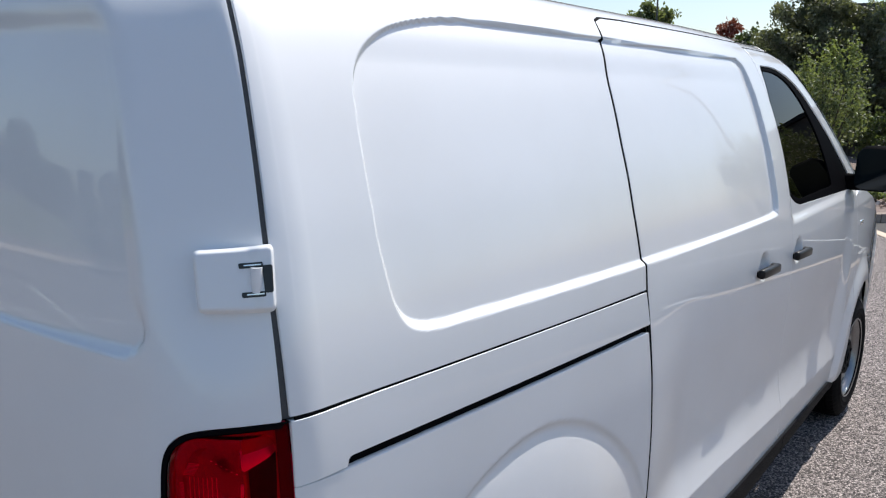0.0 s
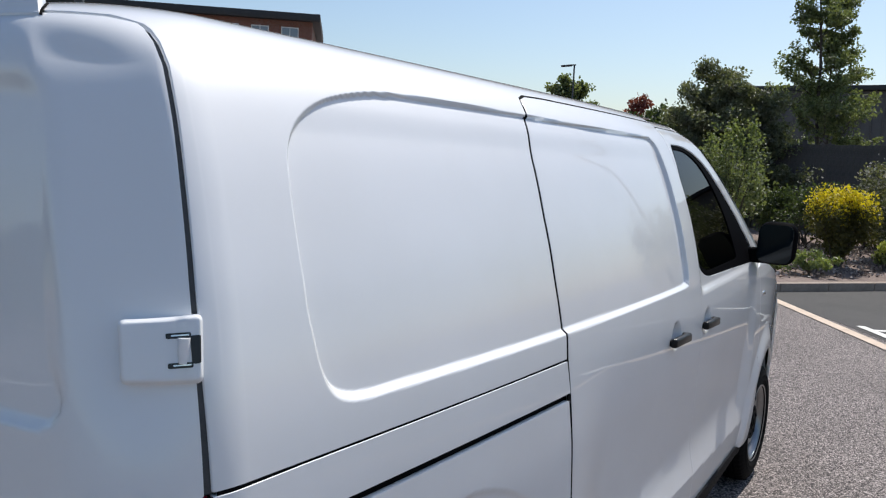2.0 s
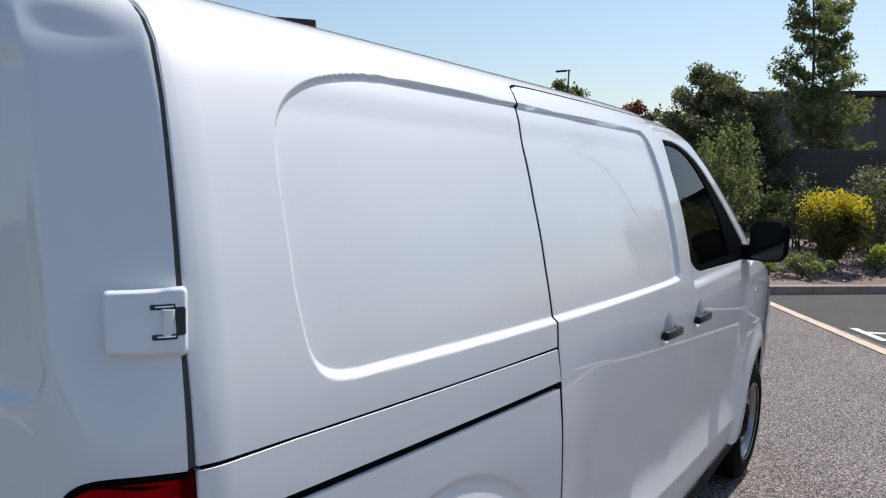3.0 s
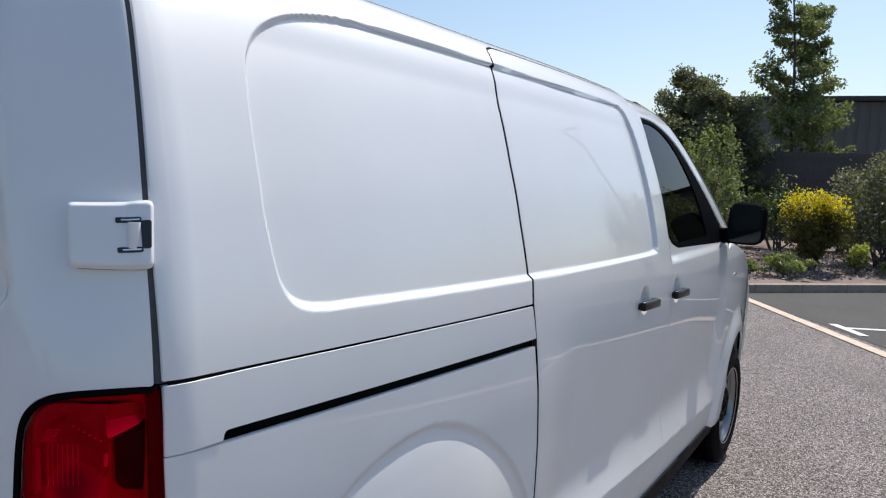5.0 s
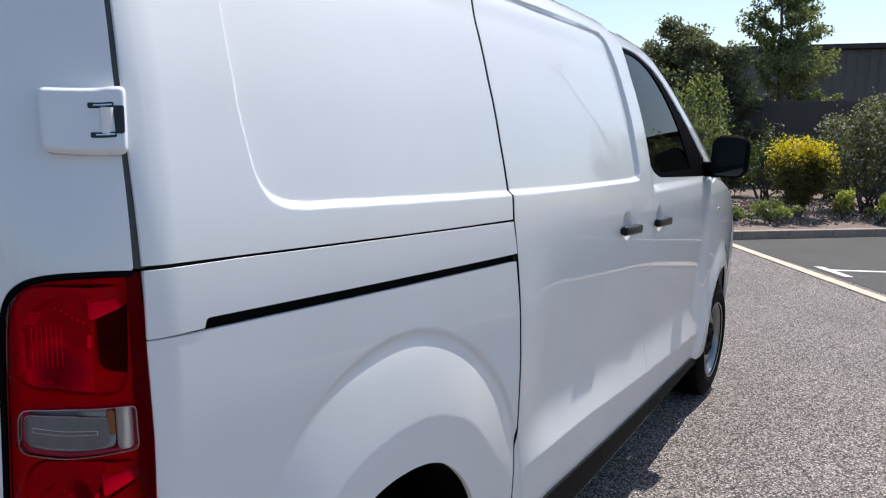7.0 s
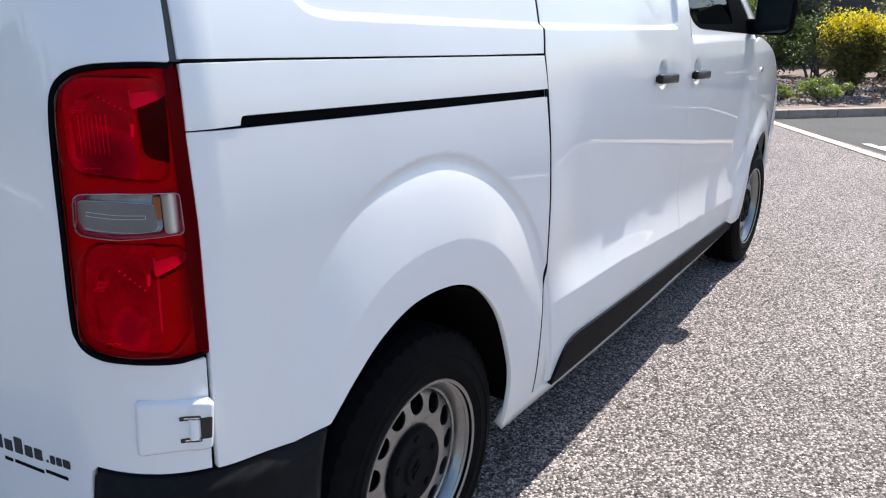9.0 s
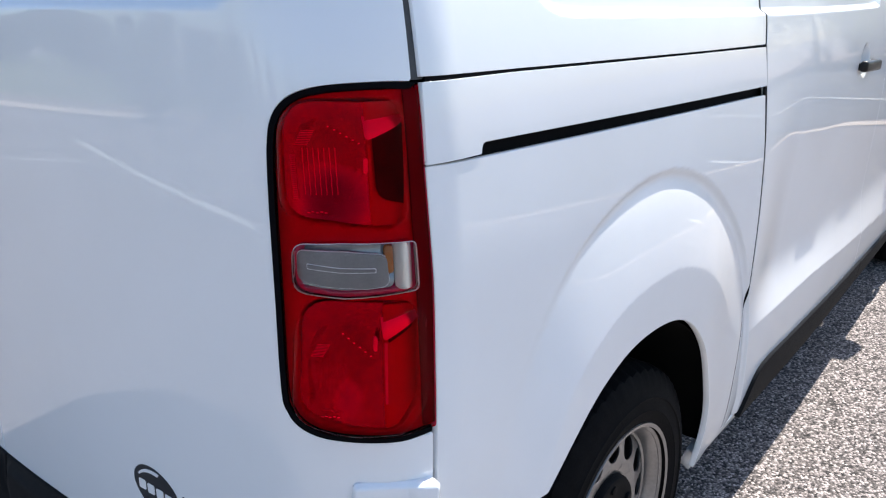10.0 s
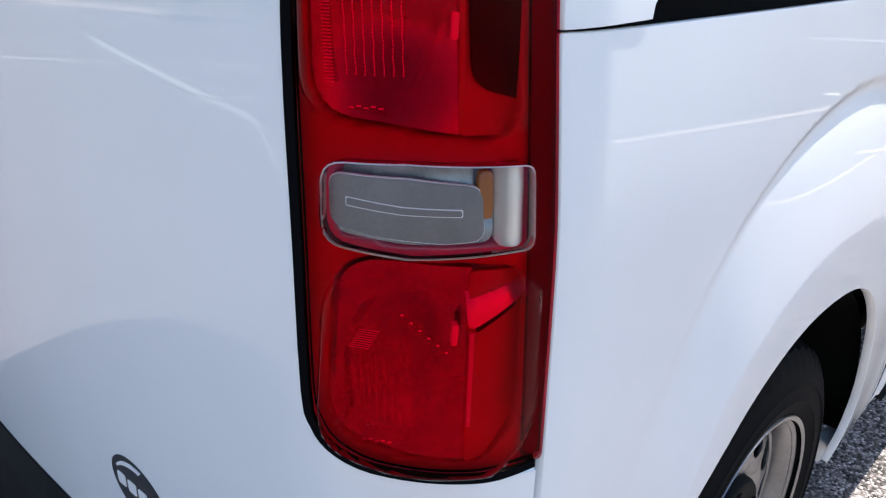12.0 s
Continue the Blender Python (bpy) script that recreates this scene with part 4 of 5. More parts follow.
def bowl_shape(outline, deep):
    """A reflector: a round bowl with a slight twist in its wall."""
    p = np.array(outline)
    (a0, b0), (a1, b1) = p.min(0), p.max(0)

    def shape(s, v, q):
        x, y = (s - (a0 * 0.45 + a1 * 0.55)) / (a1 - a0) * 2, (q[..., 2] - (b0 + b1) / 2) / (b1 - b0) * 2
        r = np.hypot(x, y)
        turn = np.arctan2(y, x)
        return -deep * np.exp(-1.6 * r * r) - 0.0009 * np.sin(turn * 3 + 2.0 * r) * np.clip(r, 0, 1)
    return shape


# the two red chambers: a faceted bowl under the face, a chamfered side block, moulded optics and a pale sliver for the
# bulb's glint
for low, high, split in ((1.120, 1.256, -0.123), (0.866, 1.026, -0.115)):
    upper = low > 1
    if upper:
        face = fillet([(-0.228, 1.131), (split, 1.119), (split, 1.256), (-0.222, 1.259)], [0.030, 0, 0, 0.045], 6)
        side_face = [(split - 0.002, 1.119), (-0.084, 1.116), (-0.0745, 1.130), (-0.0735, 1.246), (-0.084, 1.256), (split - 0.002, 1.256)]
    else:
        face = fillet([(-0.231, 0.883), (-0.165, 0.866), (split, 0.861), (split, 1.026), (-0.218, 1.031)], [0.045, 0, 0, 0, 0.040], 6)
        side_face = [(split - 0.002, 0.861), (-0.100, 0.861), (-0.067, 0.892), (-0.068, 1.016), (split - 0.002, 1.024)]
    skin("reflector", cz(face), 0.004, RED_BOWL, lamp, bowl_shape(face, 0.026), -0.009, 0.014, 0.0)
    wide = (split + 0.0005, -0.0745 if upper else -0.064)
    turn_top = high - (0.030 if upper else 0.034)
    fold = lambda s, v, p: -0.30 * np.clip(s - split, 0, 0.05)
    skin("side_wall", cz(fillet(side_face, 0.004, 3)), 0.005, MID_RED, lamp, fold, -0.0085, 0.006, 0.0)
    slope = lambda s, v, p: -0.30 * np.clip(s - split, 0, 0.05) - 11.0 * np.clip(p[..., 2] - (turn_top - 0.014) - 0.10 * (s - split), 0, 0.05) ** 2
    top_face = fillet([(wide[0] - 0.004, turn_top - 0.012), (wide[1] - 0.010, turn_top + 0.002), (wide[1], turn_top + 0.008), (wide[1] - 0.003, high - 0.012), (wide[1] - 0.014, high - 0.003), (wide[0] - 0.006, high - 0.005)], 0.007, 5)
    if upper:
        # dark patch laid on the side wall as the shade of its hollow
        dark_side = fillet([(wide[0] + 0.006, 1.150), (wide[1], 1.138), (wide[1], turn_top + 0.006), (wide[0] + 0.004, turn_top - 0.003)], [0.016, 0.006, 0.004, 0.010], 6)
        skin("side_shade", cz(dark_side), 0.004, DEEP_RED, lamp, fold, -0.0055, 0.003, 0.0, "dark red patch standing for the shaded hollow of the lamp's side")
    else:
        # dark band painted as the shade under the facet
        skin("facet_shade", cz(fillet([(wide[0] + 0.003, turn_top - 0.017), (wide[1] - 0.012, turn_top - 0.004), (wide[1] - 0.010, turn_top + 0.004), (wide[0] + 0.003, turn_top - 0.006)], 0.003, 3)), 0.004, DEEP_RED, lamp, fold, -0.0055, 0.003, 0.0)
    skin("top_facet", cz(top_face), 0.003, FACET, lamp, slope, -0.002, 0.003, 0.0)
    ridge = [(split - 0.0016, low + 0.030), (split + 0.0012, low + 0.030), (split + 0.0018, turn_top - 0.016), (split - 0.0012, turn_top - 0.016)]
    skin("chamber_ridge", cz(ridge), 0.004, OPTIC if not upper else LAMP_BACK, lamp, None, -0.0045, 0.004, 0.0008)
    z0, z1 = (1.157, 1.207) if upper else (0.902, 0.958)
    flat_base = lambda s, v, p: np.zeros(np.shape(s))
    for k in range(7):
        column = -0.198 + 0.0062 * k
        beads("optic_rib", [(column + 0.0002 * math.sin(j), z0 + (z1 - z0) * j / 22) for j in range(23)], (0.0004, 0.0008 if upper else 0.0012), GLINT if upper else SMOKED, lamp, flat_base, -0.0050)
    beads("fluting", [(-0.210, z0 - 0.006 + 0.0021 * j) for j in range(24)], (0.0030, 0.0005), OPTIC if upper else SMOKED, lamp, flat_base, -0.0045)
    beads("fluting", [(-0.199 + 0.012 * math.sin(j * 0.1), z1 + 0.004 + 0.0019 * j) for j in range(9)], (0.0075, 0.0004), OPTIC, lamp, flat_base, -0.0050)
    at_z = 1.187 if upper else 0.976
    # near-white sliver: the bright streak at the bulb is put in as colour
    bulb = fillet([(-0.1300, at_z - 0.008), (-0.1262, at_z - 0.008), (-0.1252, at_z + 0.008), (-0.1290, at_z + 0.008)], 0.0016, 3)
    skin("bulb_glint", cz(bulb), 0.004, GLINT, lamp, None, -0.0035, 0.008, 0.001)
    beads("fluting", [(-0.166 + 0.0065 * j, at_z + 0.044 - 0.0038 * j if upper else at_z + 0.016 - 0.006 * j) for j in range(6)], (0.0010, 0.0006), GLINT, lamp, flat_base, -0.0045)
    beads("fluting", [(-0.196 + 0.005 * j, low + 0.016 + 0.001 * (j % 2)) for j in range(5)], (0.0016, 0.0005), GLINT, lamp, flat_base, -0.0045)
skin("lamp_back", cz(shifted(LAMP, -0.0035 * grow)), 0.0045, LAMP_BACK, lamp, lambda s, v, p: -0.030 * step(-0.001, 0.006, np.maximum(np.maximum(depth_in(UPPER_POD, s, p[..., 2]), depth_in(LOWER_POD, s, p[..., 2])), depth_in(CLEAR_POD, s, p[..., 2]) - 0.004)), -0.012, 0.004, 0.0)
skin("edge_strip", cz([(-0.066, 0.856), (-0.047, 0.856), (-0.051, 1.05), (-0.061, 1.268), (-0.078, 1.268), (-0.0735, 1.05)]), 0.012, DARK_RED, lamp, None, -0.006, 0.004, 0.0)
skin("reflector", cz(fillet([(-0.216, 1.050), (-0.160, 1.044), (-0.101, 1.045), (-0.101, 1.096), (-0.160, 1.099), (-0.213, 1.097)], 0.010, 4)), 0.006, DARK_BOWL, lamp, lambda s, v, p: -0.012 * step(0, 1, (p[..., 2] - 1.045) / 0.05), -0.008, 0.01, 0.0)
insert = fillet([(-0.218, 1.056), (-0.188, 1.0495), (-0.136, 1.0455), (-0.108, 1.047), (-0.110, 1.084), (-0.160, 1.0895), (-0.2165, 1.0905)], [0.009, 0, 0, 0.009, 0.009, 0, 0.009], 4)
centre = np.mean(insert, axis=0)
skin("insert_edge", cz([centre + (np.array(p) - centre) * np.array((1.016, 1.045)) for p in insert]), 0.006, PALE_EDGE, lamp, None, -0.0075, 0.003, 0.0)
skin("lamp_insert", cz(insert), 0.006, GREY_BOWL, lamp, None, -0.006, 0.003, 0.001)
for mat, d, lift in ((PALE_EDGE, 0.0008, -0.0056), (GREY_BOWL, 0.0, -0.0048)):
    slot = [(-0.204 - d, 1.0705 - d), (-0.165, 1.0665 - d), (-0.124 + d, 1.0650 - d), (-0.124 + d, 1.0690 + d), (-0.165, 1.0710 + d), (-0.204 - d, 1.0755 + d)]
    skin("insert_slot", cz(fillet(slot, 0.0015, 3)), 0.01, mat, lamp, None, lift, 0.002, 0.0)
skin("amber_bulb", cz(fillet([(-0.111, 1.062), (-0.102, 1.062), (-0.102, 1.094), (-0.111, 1.094)], 0.004, 4)), 0.006, AMBER, lamp, None, -0.007, 0.008, 0.002)
skin("lamp_end", cz(fillet([(-0.098, 1.042), (-0.077, 1.043), (-0.079, 1.098), (-0.099, 1.100)], 0.004, 3)), 0.004, PALE_END, lamp, lambda s, v, p: -0.010 * ((s + 0.088) / 0.011) ** 2, -0.001, 0.008, 0.001)


# ---- hinges, handles, mirrors, badge and sticker ----
def on_hinge(s, v, p):
    """The flat plate of a hinge across the curved corner."""
    a = np.clip((-s / RADIUS - 0.576) / 0.262, -1, 1)
    return 0.016 - 0.06 * (-s - 0.058) - 0.0065 * (1 - a * a)


def hinge(z0, z1, s0, s1, slot0, slot1, knuckle, drop=0.0):
    cover = fillet([(s0 - 0.002, z0 + 0.003), (s1 - 0.008, z0), (s1 - 0.003, z1 - drop), (s0, z1 - 0.004 + drop * 0.4)], 0.010, 5)

    def raised(s, v, p):
        deep = depth_in(cover, s, p[..., 2])
        barrel = 0.004 * step(-0.094, -0.078, s)
        return on_hinge(s, v, p) + barrel - 0.007 * (1 - step(-0.001, 0.008, deep)) ** 2

    body = skin("hinge", cz(cover), 0.003, WHITE, van, raised, 0.0, 0.030, 0.0, "white door hinge cover with black slots")
    for h in (slot0, slot1):
        skin("slot", cz(fillet([(knuckle - 0.032, h - 0.0034), (knuckle - 0.004, h - 0.0034), (knuckle - 0.004, h + 0.0034), (knuckle - 0.032, h + 0.0034)], 0.002, 3)), 0.006, GLOSS_BLACK, body, raised, 0.0012, 0.004, 0.0)
        skin("slot_edge", cz([(knuckle - 0.026, h - 0.0006), (knuckle - 0.006, h - 0.0006), (knuckle - 0.006, h + 0.0012), (knuckle - 0.026, h + 0.0012)]), 0.006, CHROME, body, raised, 0.0018, 0.002, 0.0)
    skin("knuckle", cz(fillet([(knuckle - 0.005, slot0 + 0.001), (s1 - 0.011, slot0 + 0.001), (s1 - 0.009, slot1 - 0.001), (knuckle - 0.005, slot1 - 0.001)], 0.003, 3)), 0.006, GLOSS_BLACK, body, raised, 0.0014, 0.010, 0.0)
    mid_z, at_s = (slot0 + slot1) / 2, knuckle - 0.012
    pts, way = skin_points(np.array([at_s]), np.array([v_at(mid_z)]), on_hinge, 0.0)
    v, f = lathe([(-0.0165, 0.0001), (-0.0165, 0.0080), (0.0165, 0.0080), (0.0165, 0.0001)], 16, "z")
    mesh_object("hinge_pin", [(a + pts[0][0], b + pts[0][1], c + pts[0][2]) for a, b, c in v], f, WHITE, body[0])
    mesh_object("hinge_pin", [(a - pts[0][0], b + pts[0][1], c + pts[0][2]) for a, b, c in v], f, WHITE, body[1])


hinge(1.422, 1.509, -0.161, -0.058, 1.4465, 1.4835, -0.074)
hinge(0.699, 0.794, -0.161, -0.050, 0.7215, 0.7585, -0.070, 0.012)


def pull_handle(y, z, parents):
    """A low bowed grip over its pocket, on two short mounts."""
    for parent, side in zip(parents, (1, -1)):
        x = flank(y, z) * side
        bm = rounded_box((0.022, 0.185, 0.038), 0.0095, (0, 0, 0), 4)
        for vtx in bm.verts:
            u = vtx.co.y / 0.0925
            vtx.co.z *= 1 - 0.22 * abs(u) ** 3
            vtx.co.x += 0.007 * (1 - u * u) - 0.002
            vtx.co.z -= 0.003 * u
            vtx.co.x = (vtx.co.x + 0.013) * side + x
            vtx.co.y += y
            vtx.co.z += z
        bmesh.ops.recalc_face_normals(bm, faces=bm.faces)
        part("door_handle", bm, HANDLE, parent, "black pull handle")
        part("handle_mount", rounded_box((0.034, 0.030, 0.028), 0.007, (x + 0.002 * side, y + 0.074, z - 0.001)), HANDLE, parent)
        part("handle_mount", rounded_box((0.034, 0.022, 0.022), 0.006, (x + 0.002 * side, y - 0.078, z + 0.001)), HANDLE, parent)


pull_handle(2.10, 1.155, sliding_doors)
pull_handle(2.53, 1.147, cab_doors)

for parent, side in zip(cab_doors, (1, -1)):
    bm = rounded_box((0.185, 0.12, 0.215), 0.0575, (0, 0, 0), 4)
    for vtx in bm.verts:
        k = 1 - 0.22 * max(0.0, vtx.co.y / 0.06) ** 2
        vtx.co.x, vtx.co.z = vtx.co.x * k, vtx.co.z * k
        vtx.co.x = (vtx.co.x + 0.975 + 0.03 * vtx.co.z) * side
        vtx.co.y, vtx.co.z = vtx.co.y + 3.60, vtx.co.z + 1.393
    bmesh.ops.recalc_face_normals(bm, faces=bm.faces)
    part("door_mirror", bm, TRIM_BLACK, parent, "black door mirror housing")
    rim_line = fillet([(-0.080, -0.094), (0.080, -0.094), (0.080, 0.094), (-0.080, 0.094)], 0.042, 6)
    bm = bmesh.new()
    rows = [[bm.verts.new(((px + 0.975 + 0.03 * pz) * side, 3.540 + dy, pz + 1.393)) for px, pz in rim_line] for dy in (-0.003, 0.01)]
    bm.faces.new(rows[0])
    for i in range(len(rim_line)):
        k = (i + 1) % len(rim_line)
        bm.faces.new((rows[0][i], rows[1][i], rows[1][k], rows[0][k]))
    bmesh.ops.recalc_face_normals(bm, faces=bm.faces)
    part("mirror_glass", bm, MIRROR, parent)
    bm = rounded_box((0.14, 0.075, 0.075), 0.02, (0.875 * side, 3.60, 1.325), 3)
    part("mirror_arm", bm, TRIM_BLACK, parent)
    part("side_badge", rounded_box((0.012, 0.07, 0.022), 0.005, (flank(3.79, 1.11) * side, 3.79, 1.11), 3), CHROME, van)


def decal(name, outline, mat, parent, label=""):
    return skin(name, cz(outline), 0.01, mat, parent, body_shape, 0.0016 if mat is DECAL_WHITE else 0.0008, 0.0006, 0.0, label, both=False)


# the dealer's sticker on the right back door: a dark oval with plain bars for its writing
oval = [(-0.516 + 0.052 * math.cos(a) - 0.011 * math.sin(a), 0.662 + 0.041 * math.sin(a)) for a in np.linspace(0, 2 * math.pi, 33)[:-1]]
decal("sticker_oval", oval, INK, back_doors[0], "black oval sticker badge")
for k in range(4):
    s0, h = -0.557 + 0.0205 * k, 0.6565 - 0.0018 * k
    decal("sticker_bar", fillet([(s0, h), (s0 + 0.0165, h), (s0 + 0.0165, h + 0.017), (s0, h + 0.017)], 0.003, 2), DECAL_WHITE, back_doors[0])
top_arc = [(-0.520 + 0.041 * math.cos(a), 0.669 + 0.029 * math.sin(a)) for a in np.linspace(1.2, 2.7, 10)] + [(-0.520 + 0.039 * math.cos(a), 0.669 + 0.023 * math.sin(a)) for a in np.linspace(2.6, 1.3, 10)]
decal("sticker_bar", top_arc, DECAL_WHITE, back_doors[0])
letters = [(-0.456, 0.014, 0.026), (-0.436, 0.019, 0.020), (-0.411, 0.019, 0.029), (-0.386, 0.018, 0.020), (-0.363, 0.018, 0.020), (-0.336, 0.005, 0.005), (-0.327, 0.011, 0.015), (-0.313, 0.012, 0.015), (-0.298, 0.016, 0.015)]
for s0, wide, tall in letters:
    base = 0.653 + (s0 + 0.456) * 0.05
    decal("sticker_bar", fillet([(s0, base), (s0 + wide, base), (s0 + wide, base + tall), (s0, base + tall)], 0.002, 2), INK, back_doors[0])
for s0, wide in ((-0.440, 0.020), (-0.415, 0.070), (-0.340, 0.050)):
    base = 0.634 + (s0 + 0.44) * 0.05
    decal("sticker_bar", fillet([(s0, base), (s0 + wide, base), (s0 + wide, base + 0.006), (s0, base + 0.006)], 0.001, 2), HUB, back_doors[0])

# cab: bulkhead, dashboard and seats seen through the tinted glass
CLOTH = varied("dark_seat_cloth", (0.02, 0.021, 0.023), (0.035, 0.036, 0.04), 20, 0.9)
part("bulkhead", rounded_box((1.50, 0.03, 1.35), 0.01, (0, 2.42, 1.10)), PLASTIC, van)
part("dashboard", rounded_box((1.50, 0.45, 0.40), 0.08, (0, 3.62, 1.08), 3), PLASTIC, van)
part("cab_floor", rounded_box((1.50, 1.6, 0.04), 0.01, (0, 3.2, 0.55)), PLASTIC, van)
for x in (0.42, -0.42):
    part("seat", rounded_box((0.50, 0.50, 0.16), 0.05, (x, 2.85, 0.88), 3), CLOTH, van)
    part("seat_back", rounded_box((0.48, 0.14, 0.62), 0.05, (x, 2.58, 1.22), 3), CLOTH, van)
    part("headrest", rounded_box((0.26, 0.10, 0.17), 0.04, (x, 2.56, 1.60), 3), CLOTH, van)


# ---- the ground ----
def sheet(name, corners, z, mat, label, category, kind="structure"):
    return tagged(mesh_object(name, [(x, y, z) for x, y in corners], [tuple(range(len(corners)))], mat), label, category, kind=kind)


sheet("ground", [(-700, -700), (700, -700), (700, 700), (-700, 700)], 0.0, TARMAC, "grey chipped tarmac of a car park", "ground")


# ---- car park surfaces ----
def strip(name, a, b, wide, z, mat, label, category):
    (x0, y0), (x1, y1) = a, b
    run = math.hypot(x1 - x0, y1 - y0)
    nx, ny = -(y1 - y0) / run * wide / 2, (x1 - x0) / run * wide / 2
    return sheet(name, [(x0 - nx, y0 - ny), (x1 - nx, y1 - ny), (x1 + nx, y1 + ny), (x0 + nx, y0 + ny)], z, mat, label, category)


sheet("bay_surface", [(-6.0, 21.5), (-3.3, 16.4), (-0.30, 10.95), (0.72, 9.75), (1.55, 8.55), (4.6, 3.6), (16, 10), (10, 26)], 0.004, BAY, "dark fine asphalt of a parking bay", "road")
strip("bay_edging", (-2.2, 13.9), (4.6, 3.55), 0.15, 0.009, CONCRETE, "pale flush concrete edging beside the bay", "kerb")
strip("bay_line", (1.06, 9.55), (6.4, 12.8), 0.09, 0.009, LINE, "worn white painted bay line", "road marking")
strip("bay_line", (0.93, 9.72), (1.30, 9.16), 0.11, 0.012, LINE, "worn white painted bay line", "road marking")
strip("bay_line", (2.78, 6.40), (3.4, 6.78), 0.09, 0.009, LINE, "worn white painted bay line", "road marking")
strip("bay_line", (-7.6, -5.6), (-0.7, -3.2), 0.12, 0.006, LINE, "worn white painted bay line", "road marking")
strip("bay_line", (-3.5, -3.9), (-2.6, -6.6), 0.10, 0.006, LINE, "worn white painted bay line", "road marking")
strip("bay_line", (-6.9, -2.4), (-3.2, -8.6), 0.10, 0.006, LINE, "worn white painted bay line", "road marking")
strip("footpath", (-24, 4.5), (-5.5, -16.0), 1.3, 0.008, CONCRETE, "pale concrete footpath", "pavement")


def kerb_run(a, b, tall, deep, label):
    """Kerb stones end to end, with fine joints."""
    a, b = Vector((*a, 0)), Vector((*b, 0))
    count = max(1, int((b - a).length / 0.915))
    way = (b - a).normalized()
    kerb = tagged(thing("kerb", a, label, "kerb", kind="structure"))
    bm = rounded_box((0.907, deep, tall + 0.06), 0.012, (0.4575, 0, tall / 2 - 0.03), 2)
    first = part("kerb_stone", bm, KERB, kerb)
    for k in range(1, count):
        ob = new("kerb_stone", first.data)
        ob.parent = kerb
        ob.location = (0.915 * k, 0, 0)
    kerb.rotation_euler = (0, 0, math.atan2(way.y, way.x))


kerb_run((-3.2, 8.25), (9.6, 24.6), 0.13, 0.15, "raised pale concrete kerb along a planting bed")


# ---- planting ----
GROUPS = {"verge_tree": "trees on the verge", "dark_tree": "dark trees by the fence", "dark_shrub": "green shrubs by the fence", "grey_shrub": "grey shrubs in the bed",
          "small_golden_shrub": "small yellow shrubs", "low_shrub": "low plants in the bed", "verge_shrub": "shrubs along the verge"}


def tube(points, radii, sides=7):
    verts, faces = [], []
    for i, (p, r) in enumerate(zip(points, radii)):
        d = (Vector(points[min(i + 1, len(points) - 1)]) - Vector(points[max(i - 1, 0)])).normalized()
        u = d.orthogonal().normalized()
        w = d.cross(u)
        for k in range(sides):
            a = 2 * math.pi * k / sides
            verts.append(Vector(p) + (u * math.cos(a) + w * math.sin(a)) * r)
    for i in range(len(points) - 1):
        for k in range(sides):
            faces.append((i * sides + k, i * sides + (k + 1) % sides, (i + 1) * sides + (k + 1) % sides, (i + 1) * sides + k))
    faces.append(tuple(range((len(points) - 1) * sides, len(points) * sides)))
    return verts, faces


def leaves(rng, centres, size, lean=0.35):
    """A folded blade at each place, turned at random."""
    n = len(centres)
    d = rng.normal(size=(n, 3))
    d[:, 2] -= lean
    d /= np.linalg.norm(d, axis=1, keepdims=True)
    u = np.cross(d, rng.normal(size=(n, 3)))
    u /= np.linalg.norm(u, axis=1, keepdims=True)
    w = np.cross(d, u)
    long = size * rng.uniform(0.7, 1.4, (n, 1))
    a, c = centres, centres + d * long
    mid_point = centres + d * long * 0.5
    b, e = mid_point + u * long * 0.33 + w * long * 0.10, mid_point - u * long * 0.33 + w * long * 0.10
    verts = np.stack([a, b, c, e], 1).reshape(-1, 3)
    base = np.arange(n)[:, None] * 4
    tri = np.concatenate([base + np.array([0, 1, 2]), base + np.array([0, 2, 3])], 0)
    return verts, tri


def leaf_mesh(name, verts, tri, mat, parent, label=""):
    me = bpy.data.meshes.new(name)
    me.from_pydata(verts.tolist(), [], tri.tolist())
    me.materials.append(mat)
    ob = new(name, me)
    ob.parent = parent
    return tagged(ob, label)


def branch_path(rng, start, way, length, steps, droop, wander):
    p, d, out = np.array(start, float), np.array(way, float), []
    d /= np.linalg.norm(d)
    for k in range(steps + 1):
        out.append(tuple(p))
        d = d + rng.normal(size=3) * wander + np.array((0, 0, droop))
        d /= np.linalg.norm(d)
        p = p + d * length / steps
    return out


